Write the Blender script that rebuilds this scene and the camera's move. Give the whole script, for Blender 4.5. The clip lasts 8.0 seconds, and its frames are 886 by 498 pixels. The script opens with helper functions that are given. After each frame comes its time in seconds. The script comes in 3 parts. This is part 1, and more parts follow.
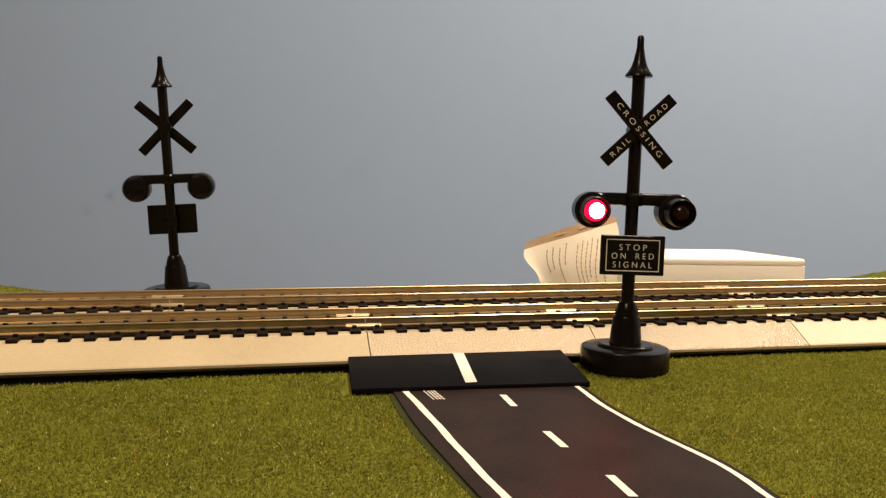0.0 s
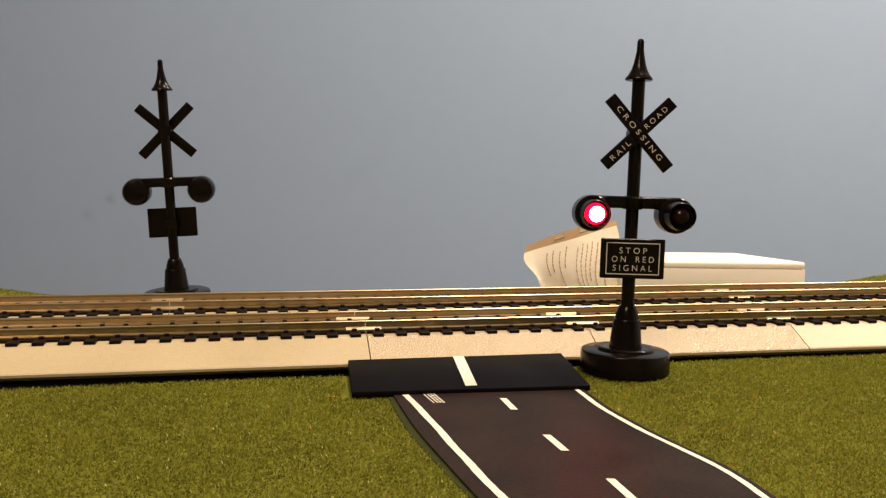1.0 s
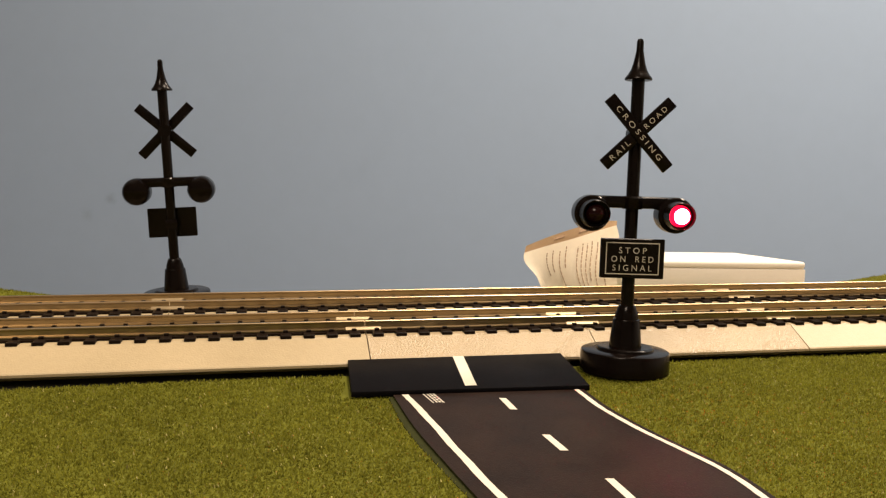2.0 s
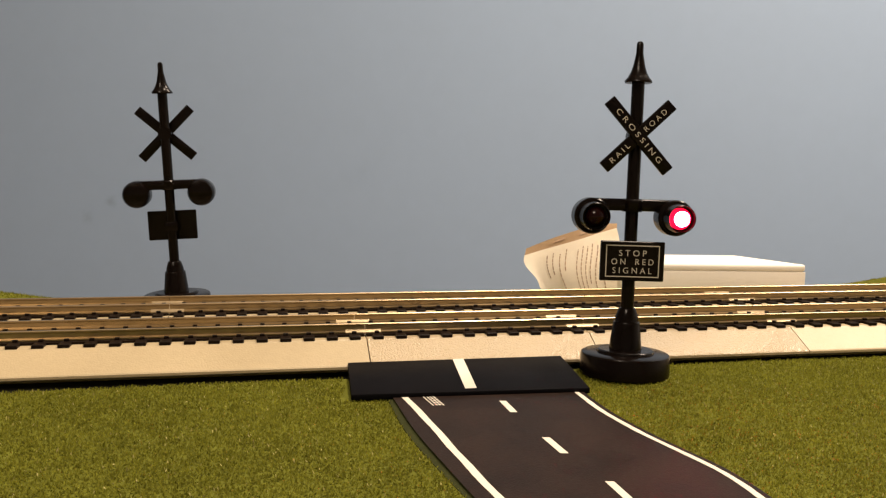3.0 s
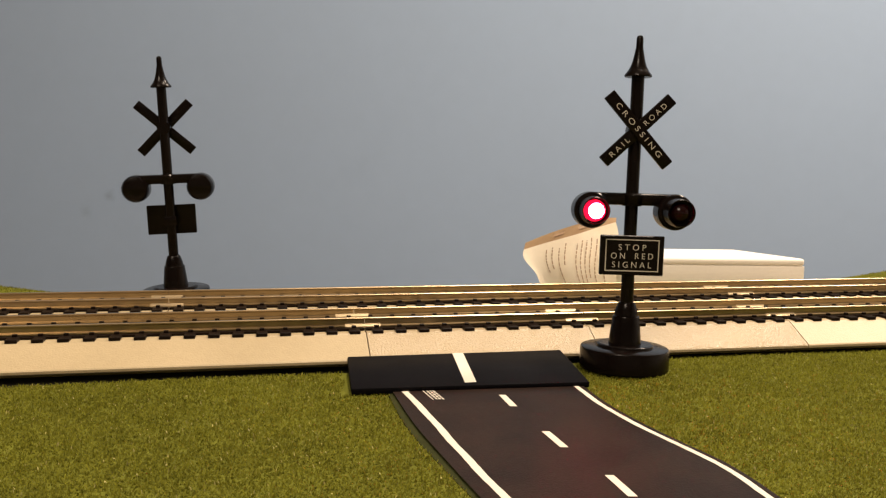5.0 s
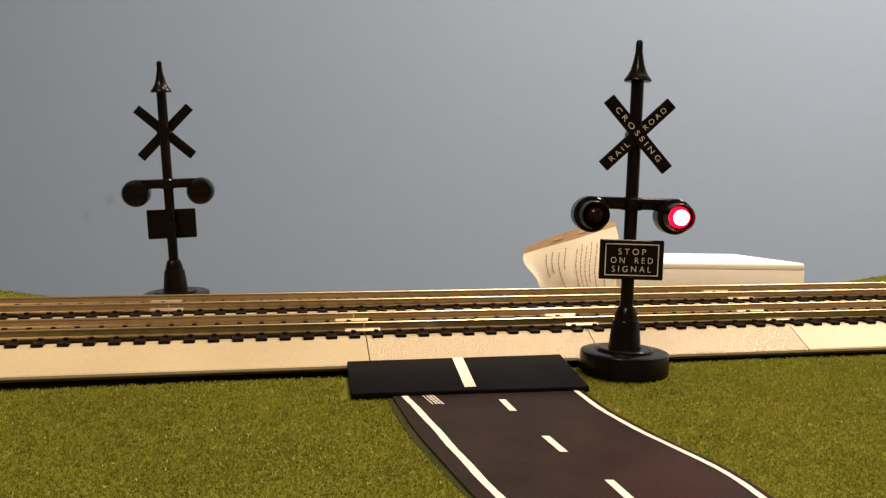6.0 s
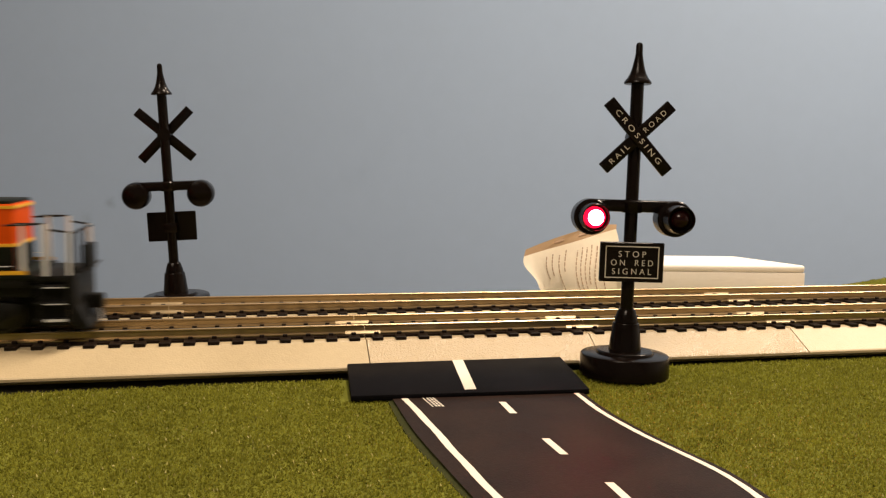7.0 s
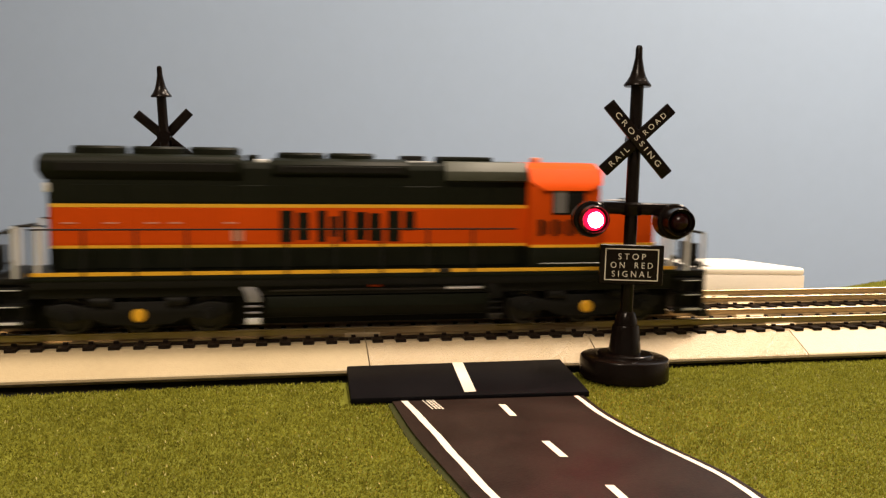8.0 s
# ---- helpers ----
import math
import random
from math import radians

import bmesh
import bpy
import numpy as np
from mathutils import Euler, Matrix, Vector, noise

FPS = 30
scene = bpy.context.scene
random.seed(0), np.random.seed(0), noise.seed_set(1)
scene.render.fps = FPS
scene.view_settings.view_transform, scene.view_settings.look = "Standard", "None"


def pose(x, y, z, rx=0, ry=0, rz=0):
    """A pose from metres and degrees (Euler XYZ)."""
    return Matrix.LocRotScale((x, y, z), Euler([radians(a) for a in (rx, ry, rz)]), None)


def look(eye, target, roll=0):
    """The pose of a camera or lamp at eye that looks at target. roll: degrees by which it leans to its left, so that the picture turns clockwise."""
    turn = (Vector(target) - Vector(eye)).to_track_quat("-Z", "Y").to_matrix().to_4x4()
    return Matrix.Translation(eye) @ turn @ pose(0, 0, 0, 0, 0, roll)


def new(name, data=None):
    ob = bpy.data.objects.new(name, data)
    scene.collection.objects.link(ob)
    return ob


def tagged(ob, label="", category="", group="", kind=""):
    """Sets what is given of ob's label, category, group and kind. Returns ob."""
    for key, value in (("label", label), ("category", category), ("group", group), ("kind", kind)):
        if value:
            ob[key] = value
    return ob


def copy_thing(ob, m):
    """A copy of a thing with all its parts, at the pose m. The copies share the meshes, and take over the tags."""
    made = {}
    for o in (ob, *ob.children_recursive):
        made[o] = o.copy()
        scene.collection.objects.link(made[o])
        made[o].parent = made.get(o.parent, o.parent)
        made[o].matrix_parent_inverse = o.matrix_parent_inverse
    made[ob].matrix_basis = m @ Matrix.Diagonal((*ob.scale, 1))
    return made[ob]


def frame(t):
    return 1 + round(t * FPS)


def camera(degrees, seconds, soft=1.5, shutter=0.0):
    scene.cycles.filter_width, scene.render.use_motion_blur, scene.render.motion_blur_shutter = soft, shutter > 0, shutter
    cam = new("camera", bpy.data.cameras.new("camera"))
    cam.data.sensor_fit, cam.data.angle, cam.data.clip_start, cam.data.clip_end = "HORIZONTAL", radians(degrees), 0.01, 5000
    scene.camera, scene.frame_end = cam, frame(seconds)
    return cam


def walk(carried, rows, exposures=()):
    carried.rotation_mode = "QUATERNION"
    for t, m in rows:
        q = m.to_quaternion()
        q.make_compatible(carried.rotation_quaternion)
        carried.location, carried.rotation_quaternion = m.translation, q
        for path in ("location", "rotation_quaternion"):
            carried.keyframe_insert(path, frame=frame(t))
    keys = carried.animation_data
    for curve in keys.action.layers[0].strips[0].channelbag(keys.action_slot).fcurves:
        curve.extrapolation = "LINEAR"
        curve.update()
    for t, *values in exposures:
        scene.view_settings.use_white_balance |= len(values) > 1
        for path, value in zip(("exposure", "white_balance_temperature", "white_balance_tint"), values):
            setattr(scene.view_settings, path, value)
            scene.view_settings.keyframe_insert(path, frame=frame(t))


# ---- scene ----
cam = camera(53.5, 8.0, 1.3, 0.4)
MM = 0.001
PATH = [
    (0.0, look((0.00008, 0.00000, 0.06896), (0.00004, 0.29788, 0.03337), 0.899)),
    (0.5, look((0.00026, 0.00000, 0.06896), (0.00006, 0.29800, 0.03438), 0.907)),
    (1.0, look((0.00000, 0.00000, 0.06896), (-0.00000, 0.29801, 0.03448), 0.909)),
    (1.5, look((0.00016, 0.00000, 0.06896), (0.00006, 0.29797, 0.03413), 0.907)),
    (3.0, look((0.00041, 0.00000, 0.06896), (0.00008, 0.29811, 0.03535), 0.881)),
    (3.5, look((0.00031, 0.00000, 0.06896), (0.00020, 0.29803, 0.03463), 0.879)),
    (4.0, look((0.00008, 0.00000, 0.06896), (0.00025, 0.29790, 0.03353), 0.886)),
    (4.5, look((0.00007, 0.00000, 0.06896), (0.00027, 0.29785, 0.03310), 0.888)),
    (6.0, look((0.00029, 0.00000, 0.06896), (0.00031, 0.29806, 0.03490), 0.860)),
    (6.5, look((0.00043, 0.00000, 0.06896), (0.00028, 0.29812, 0.03546), 0.859)),
    (7.0, look((0.00037, 0.00000, 0.06896), (0.00024, 0.29815, 0.03573), 0.853)),
    (7.5, look((0.00004, 0.00000, 0.06896), (0.00033, 0.29822, 0.03630), 0.872)),
    (8.0, look((0.00024, 0.00000, 0.06896), (0.00032, 0.29824, 0.03654), 0.876)),
]
walk(cam, PATH, [(0.0, 0.0), (7.3, 0.0), (7.7, 0.13), (8.0, 0.40)])

# ---- world and lights ----
world = bpy.data.worlds.new("room_world")
scene.world = world
world.use_nodes = True
world.node_tree.nodes["Background"].inputs[0].default_value = (0.9, 0.85, 0.8, 1)
world.node_tree.nodes["Background"].inputs[1].default_value = 0.08
scene.view_settings.exposure = 0.0


def area_lamp(name, eye, target, size, watts, colour):
    data = bpy.data.lights.new(name, "AREA")
    data.shape, data.size, data.energy, data.color = "DISK", size, watts, colour
    ob = new(name, data)
    ob.matrix_world = look(eye, target)
    return ob


area_lamp("ceiling_lamp", (0.40, 0.36, 1.42), (0.38, 0.38, 0), 0.35, 27.0, (1.0, 0.81, 0.63))
# added fill light, out of view, that brightens the right of the wall
area_lamp("wall_side_fill", (1.10, 0.95, 1.42), (1.0, 0.95, 0), 0.35, 27.0, (1.0, 0.81, 0.63))
# added fill behind the camera to lift front faces and the left wall
area_lamp("front_fill", (-0.5, -0.9, 1.40), (-0.1, 0.2, 0), 0.6, 23.0, (1.0, 0.81, 0.63))


# ---- materials ----
def material(name, colour, rough=0.5, metal=0.0, vary=0.12, coarse=60.0, fine=900.0, bump=0.0, bump_scale=900.0,
             spec=0.5, stretch=(1, 1, 1), island=0.0):
    """A surface with colour variation at two scales and a fine relief."""
    m = bpy.data.materials.new(name)
    m.use_nodes = True
    nt = m.node_tree
    b = nt.nodes["Principled BSDF"]
    b.inputs["Metallic"].default_value = metal
    b.inputs["Specular IOR Level"].default_value = spec
    tc = nt.nodes.new("ShaderNodeTexCoord")
    mp = nt.nodes.new("ShaderNodeMapping")
    mp.inputs["Scale"].default_value = stretch
    nt.links.new(tc.outputs["Object"], mp.inputs["Vector"])

    def noise_node(scale, detail):
        n = nt.nodes.new("ShaderNodeTexNoise")
        n.inputs["Scale"].default_value, n.inputs["Detail"].default_value = scale, detail
        nt.links.new(mp.outputs["Vector"], n.inputs["Vector"])
        return n

    def math_node(op, a, c):
        n = nt.nodes.new("ShaderNodeMath")
        n.operation = op
        for i, v in enumerate((a, c)):
            if isinstance(v, (int, float)):
                n.inputs[i].default_value = v
            else:
                nt.links.new(v, n.inputs[i])
        return n.outputs[0]

    big, small = noise_node(coarse, 3), noise_node(fine, 2)
    total = math_node("ADD", math_node("MULTIPLY", big.outputs["Fac"], 0.6), math_node("MULTIPLY", small.outputs["Fac"], 0.4))
    gain = math_node("ADD", math_node("MULTIPLY", math_node("SUBTRACT", total, 0.5), 4 * vary), 1.0)
    if island:
        geo = nt.nodes.new("ShaderNodeNewGeometry")
        gain = math_node("ADD", gain, math_node("MULTIPLY", math_node("SUBTRACT", geo.outputs["Random Per Island"], 0.5), 2 * island))
    mix = nt.nodes.new("ShaderNodeVectorMath")
    mix.operation = "SCALE"
    mix.inputs[0].default_value = colour
    nt.links.new(gain, mix.inputs["Scale"])
    nt.links.new(mix.outputs[0], b.inputs["Base Color"])
    r = math_node("ADD", math_node("MULTIPLY", math_node("SUBTRACT", big.outputs["Fac"], 0.5), 0.25), rough)
    nt.links.new(r, b.inputs["Roughness"])
    if bump:
        n = noise_node(bump_scale, 2)
        bn = nt.nodes.new("ShaderNodeBump")
        bn.inputs["Strength"].default_value, bn.inputs["Distance"].default_value = bump, 0.0004
        nt.links.new(n.outputs["Fac"], bn.inputs["Height"])
        nt.links.new(bn.outputs["Normal"], b.inputs["Normal"])
    return m


def glowing(name, colour, strength, base=(0.3, 0.02, 0.02)):
    m = bpy.data.materials.new(name)
    m.use_nodes = True
    b = m.node_tree.nodes["Principled BSDF"]
    b.inputs["Base Color"].default_value = (*base, 1)
    b.inputs["Roughness"].default_value = 0.2
    b.inputs["Emission Color"].default_value = (*colour, 1)
    b.inputs["Emission Strength"].default_value = strength
    return m


def let_light_through(m, share_of):
    """Thin paper that glows where light falls on its other side."""
    nt = m.node_tree
    b, out = nt.nodes["Principled BSDF"], nt.nodes["Material Output"]
    tr, mx = nt.nodes.new("ShaderNodeBsdfTranslucent"), nt.nodes.new("ShaderNodeMixShader")
    nt.links.new(b.inputs["Base Color"].links[0].from_socket, tr.inputs["Color"])
    mx.inputs[0].default_value = share_of
    nt.links.new(b.outputs[0], mx.inputs[1])
    nt.links.new(tr.outputs[0], mx.inputs[2])
    nt.links.new(mx.outputs[0], out.inputs["Surface"])


M_WALL = material("blue_wall_paint", (0.308, 0.412, 0.572), 0.8, vary=0.03, coarse=3, fine=40, bump=0.05, bump_scale=500)


def smudges(m, spots):
    """Faint grey marks rubbed into the paint at given places."""
    nt = m.node_tree
    b = nt.nodes["Principled BSDF"]
    colour = b.inputs["Base Color"].links[0].from_socket
    tc = nt.nodes.new("ShaderNodeTexCoord")
    n = nt.nodes.new("ShaderNodeTexNoise")
    n.inputs["Scale"].default_value = 60
    nt.links.new(tc.outputs["Object"], n.inputs["Vector"])
    for place, radius, depth in spots:
        d = nt.nodes.new("ShaderNodeVectorMath")
        d.operation = "DISTANCE"
        d.inputs[1].default_value = place
        nt.links.new(tc.outputs["Object"], d.inputs[0])
        a = nt.nodes.new("ShaderNodeMath")
        a.operation = "MULTIPLY_ADD"
        a.inputs[1].default_value = radius * 1.4
        nt.links.new(n.outputs["Fac"], a.inputs[0])
        nt.links.new(d.outputs["Value"], a.inputs[2])
        rng = nt.nodes.new("ShaderNodeMapRange")
        rng.interpolation_type = "SMOOTHSTEP"
        for i, v in zip((1, 2, 3, 4), (radius * 0.4, radius * 1.7, 1 - depth, 1.0)):
            rng.inputs[i].default_value = v
        nt.links.new(a.outputs[0], rng.inputs[0])
        s = nt.nodes.new("ShaderNodeVectorMath")
        s.operation = "SCALE"
        nt.links.new(colour, s.inputs[0])
        nt.links.new(rng.outputs[0], s.inputs["Scale"])
        colour = s.outputs[0]
    nt.links.new(colour, b.inputs["Base Color"])


smudges(M_WALL, [((-0.593, 1.56, -0.031), 0.014, 0.22), ((-0.634, 1.56, -0.060), 0.018, 0.12), ((-0.146, 1.56, 0.028), 0.05, 0.03)])
M_WHITE_WALL = material("white_wall_paint", (0.75, 0.73, 0.70), 0.7, vary=0.03, coarse=3, fine=40)
M_FLOOR = material("brown_floor", (0.22, 0.15, 0.10), 0.5, vary=0.15, coarse=8, fine=90)
M_BOARD = material("plywood", (0.30, 0.22, 0.13), 0.7, vary=0.15, coarse=12, fine=200)
M_MAT = material("grass_mat_base", (0.112, 0.118, 0.015), 0.9, vary=0.25, coarse=45, fine=700, bump=0.3, bump_scale=1100, spec=0.1)
M_GRASS = material("grass_fibre", (0.192, 0.193, 0.022), 0.8, vary=0.33, coarse=24, fine=160, spec=0.1, island=0.36)
M_STRAW = material("straw_fibre", (0.29, 0.26, 0.07), 0.7, vary=0.2, island=0.3)
let_light_through(M_GRASS, 0.5)
M_BEIGE = material("beige_plastic", (0.425, 0.343, 0.208), 0.40, vary=0.08, coarse=25, fine=500, bump=0.30, bump_scale=1700)
M_BEIGE_ROUGH = material("beige_plastic_grained", (0.43, 0.343, 0.216), 0.26, vary=0.08, coarse=25, fine=700, bump=1.0, bump_scale=1700)
M_TIE = material("black_tie_plastic", (0.011, 0.007, 0.005), 0.38, vary=0.3, coarse=60, fine=900, bump=0.2, bump_scale=1500, spec=0.07)
M_RAIL = material("nickel_silver_rail", (0.335, 0.252, 0.142), 0.30, metal=0.88, vary=0.22, coarse=50, fine=800, stretch=(0.3, 3, 3))
M_RAIL_HEAD = material("polished_rail_head", (0.52, 0.385, 0.22), 0.28, metal=0.9, vary=0.10, coarse=50, fine=800, stretch=(0.3, 3, 3))
M_JOINER = material("bright_joiner", (0.50, 0.40, 0.25), 0.36, metal=0.85, vary=0.12)
M_BLACK = material("black_plastic", (0.0046, 0.0028, 0.0021), 0.22, vary=0.2, coarse=60, fine=900, bump=0.08, bump_scale=1500, spec=0.13)
M_PAD = material("black_pad_plastic", (0.0042, 0.0038, 0.0046), 0.58, vary=0.2, coarse=50, fine=1200, bump=0.15, bump_scale=1800, spec=0.035)
M_ROAD = material("printed_road_card", (0.0205, 0.0132, 0.0105), 0.50, vary=0.5, coarse=70, fine=900, bump=0.2, bump_scale=2200, spec=0.05)
M_EDGE = material("card_edge", (0.030, 0.033, 0.011), 0.85, vary=0.3, spec=0.05)
M_LINE = material("cream_road_paint", (0.70, 0.66, 0.55), 0.55, vary=0.08, coarse=60, fine=1200)
M_LETTER = material("cream_lettering", (0.58, 0.54, 0.46), 0.5, vary=0.08)
M_WHITE = material("white_foam", (0.86, 0.82, 0.74), 0.65, vary=0.04, coarse=20, fine=600, bump=0.1)
M_PAPER = material("printed_paper", (0.94, 0.88, 0.75), 0.6, vary=0.06, coarse=30, fine=500)
let_light_through(M_PAPER, 0.22)
M_CARD = material("tan_card", (0.50, 0.35, 0.20), 0.7, vary=0.08, coarse=30, fine=500)
M_PRINT = material("brown_print", (0.33, 0.22, 0.13), 0.7, vary=0.3)
M_ORANGE = material("orange_body_paint", (0.56, 0.067, 0.004), 0.5, vary=0.07, coarse=40, fine=700, spec=0.05)
M_GREEN = material("dark_green_body_paint", (0.0068, 0.0082, 0.0048), 0.48, vary=0.15, coarse=40, fine=700, spec=0.09)
M_POD = material("grey_green_paint", (0.040, 0.045, 0.030), 0.55, vary=0.10, coarse=40, fine=700)
M_YELLOW = material("yellow_stripe_paint", (0.75, 0.40, 0.02), 0.4, vary=0.05)
M_CHASSIS = material("black_chassis", (0.0070, 0.0068, 0.0058), 0.55, vary=0.25, coarse=60, fine=900, spec=0.14)
M_GREY = material("grey_bracket_paint", (0.27, 0.27, 0.30), 0.45, metal=0.2, vary=0.15)
M_STEEL = material("silver_paint", (0.64, 0.65, 0.66), 0.4, metal=0.2, vary=0.1)
M_WHEEL = material("wheel_metal", (0.04, 0.036, 0.03), 0.45, metal=0.8, vary=0.1)
M_PLATE = material("faded_plate", (0.60, 0.26, 0.17), 0.5, vary=0.1)
M_PANE = material("cab_glazing", (0.17, 0.165, 0.165), 0.08, vary=0.05)
M_LAMP_ON = glowing("lit_red_lamp", (1.0, 0.035, 0.07), 260.0)
M_LAMP_RIM = glowing("lit_red_lens_rim", (1.0, 0.004, 0.035), 2.2)
M_LAMP_OFF = material("unlit_red_lamp", (0.010, 0.002, 0.002), 0.2, vary=0.1, spec=0.2)
M_HEADLIGHT = glowing("lit_headlight", (1.0, 0.85, 0.75), 1.8, (0.8, 0.8, 0.8))
M_NUMBER_GLOW = glowing("lit_red_housing", (1.0, 0.05, 0.04), 0.7, (0.6, 0.05, 0.02))


# ---- mesh helpers (millimetres in, metres out) ----
def part(name, bm, mat, parent=None, label="", m=None, smooth=False):
    """Links a bmesh as one mesh object under parent. bm is in millimetres."""
    bmesh.ops.scale(bm, vec=(MM, MM, MM), verts=bm.verts)
    me = bpy.data.meshes.new(name)
    bm.normal_update()
    bm.to_mesh(me)
    bm.free()
    for x in (mat if isinstance(mat, (list, tuple)) else [mat]):
        me.materials.append(x)
    if smooth:
        me.shade_smooth()
        me.set_sharp_from_angle(angle=radians(27))
    ob = new(name, me)
    if parent is not None:
        ob.parent = parent
    if m is not None:
        ob.matrix_basis = m
    return tagged(ob, label)


def share(ob, name, m, parent):
    """Another piece on the same mesh."""
    o = new(name, ob.data)
    o.parent = parent
    o.matrix_basis = m
    return o


def at(x, y, z, rx=0, ry=0, rz=0):
    return pose(x * MM, y * MM, z * MM, rx, ry, rz)


def thing(name, m, label, category, group="", kind=""):
    ob = new(name)
    ob.matrix_basis = m
    ob.empty_display_size = 0.01
    return tagged(ob, label, category, group, kind)


def box(x0, x1, y0, y1, z0, z1, bevel=0.0, seg=2, bm=None):
    own = bm is None
    b = bmesh.new()
    bmesh.ops.create_cube(b, size=1, matrix=Matrix.Translation(((x0 + x1) / 2, (y0 + y1) / 2, (z0 + z1) / 2))
                          @ Matrix.Diagonal((x1 - x0, y1 - y0, z1 - z0, 1)))
    if bevel:
        bmesh.ops.bevel(b, geom=b.edges[:], offset=bevel, segments=seg, affect="EDGES", profile=0.5)
    if own:
        return b
    join(bm, b)
    return bm


def join(bm, other, m=None):
    """Adds other to bm and frees it."""
    me = bpy.data.meshes.new("tmp")
    if m is not None:
        bmesh.ops.transform(other, matrix=m, verts=other.verts)
    other.to_mesh(me)
    other.free()
    bm.from_mesh(me)
    bpy.data.meshes.remove(me)
    return bm


def turned(profile, seg=40, m=None):
    """A solid of revolution about z from (radius, height) pairs, low to high."""
    bm = bmesh.new()
    rings = []
    for r, z in profile:
        if r < 1e-6:
            rings.append([bm.verts.new((0, 0, z))])
        else:
            rings.append([bm.verts.new((r * math.cos(2 * math.pi * i / seg), r * math.sin(2 * math.pi * i / seg), z)) for i in range(seg)])
    for a, c in zip(rings, rings[1:]):
        for i in range(seg):
            j = (i + 1) % seg
            quad = [a[i % len(a)], a[j % len(a)], c[j % len(c)], c[i % len(c)]]
            quad = [v for k, v in enumerate(quad) if v not in quad[:k]]
            if len(quad) > 2:
                bm.faces.new(quad)
    for ring, flip in ((rings[0], True), (rings[-1], False)):
        if len(ring) > 2:
            bm.faces.new(ring[::-1] if flip else ring)
    if m is not None:
        bmesh.ops.transform(bm, matrix=m, verts=bm.verts)
    return bm


def prism(outline, y0, y1, bevel=0.0):
    """An outline in x and z pushed from y0 to y1."""
    bm = bmesh.new()
    a = [bm.verts.new((x, y0, z)) for x, z in outline]
    c = [bm.verts.new((x, y1, z)) for x, z in outline]
    bm.faces.new(a)
    bm.faces.new(c[::-1])
    for i in range(len(a)):
        j = (i + 1) % len(a)
        bm.faces.new((a[j], a[i], c[i], c[j]))
    bmesh.ops.recalc_face_normals(bm, faces=bm.faces)
    if bevel:
        bmesh.ops.bevel(bm, geom=bm.edges[:], offset=bevel, segments=2, affect="EDGES", profile=0.5)
    return bm


def along(outline, x0, x1, bevel=0.0):
    """An outline in y and z pushed from x0 to x1."""
    bm = prism(outline, -x1, -x0, bevel)
    bmesh.ops.transform(bm, matrix=Matrix.Rotation(radians(90), 4, "Z"), verts=bm.verts)
    return bm


def rod(a, c, r, seg=8):
    a, c = Vector(a), Vector(c)
    m = Matrix.Translation(a) @ (c - a).to_track_quat("Z", "Y").to_matrix().to_4x4()
    return turned([(r, 0), (r, (c - a).length)], seg, m)


def words(name, text, width, height, mat, parent, m, depth=0.06):
    """Letters of the built-in font as a mesh, fitted to width and cap height in mm, centred, in the plane x, z facing -y."""
    cu = bpy.data.curves.new(name, "FONT")
    cu.body, cu.align_x, cu.align_y, cu.extrude, cu.offset = text, "CENTER", "CENTER", 0.02, -0.009
    tmp = new("tmp_text", cu)
    me = bpy.data.meshes.new_from_object(tmp.evaluated_get(bpy.context.evaluated_depsgraph_get()))
    bpy.data.objects.remove(tmp)
    bm = bmesh.new()
    bm.from_mesh(me)
    bpy.data.meshes.remove(me)
    xs, ys = [v.co.x for v in bm.verts], [v.co.y for v in bm.verts]
    cx, cz = (min(xs) + max(xs)) / 2, (min(ys) + max(ys)) / 2
    sx, sz = width / (max(xs) - min(xs)), height / (max(ys) - min(ys))
    for v in bm.verts:
        v.co = Vector(((v.co.x - cx) * sx, -v.co.z / 0.02 * depth, (v.co.y - cz) * sz))
    return part(name, bm, mat, parent, "", m)


def smooth_table(keys, values):
    """A smooth curve through a few points, as a function."""
    n = len(keys)
    slope = []
    for i in range(n):
        a, c = max(i - 1, 0), min(i + 1, n - 1)
        slope.append((values[c] - values[a]) / (keys[c] - keys[a]))

    def f(k):
        i = 0
        while i < n - 2 and k > keys[i + 1]:
            i += 1
        h = keys[i + 1] - keys[i]
        u = (k - keys[i]) / h
        if u < 0:
            return values[0] + slope[0] * (k - keys[0])
        if u > 1:
            return values[-1] + slope[-1] * (k - keys[-1])
        return ((2 * u ** 3 - 3 * u ** 2 + 1) * values[i] + (u ** 3 - 2 * u ** 2 + u) * h * slope[i]
                + (3 * u ** 2 - 2 * u ** 3) * values[i + 1] + (u ** 3 - u ** 2) * h * slope[i + 1])
    return f


# ---- the plan ----
TRACK_YAW = 0.2017
TRACK_Y = 299.4
RAIL_TOP = 11.8
SPACING = 44.4
COS, SIN = math.cos(TRACK_YAW), math.sin(TRACK_YAW)


def on_track(s, off, z=0.0):
    """The pose in the world of a point s along the near track and off to its far side."""
    return at(s * COS - off * SIN, TRACK_Y + s * SIN + off * COS, z, 0, 0, math.degrees(TRACK_YAW))


def off_track(x, y):
    return -x * SIN + (y - TRACK_Y) * COS


def board_edge(x):
    return 374 + 0.2045 * (x + 200)


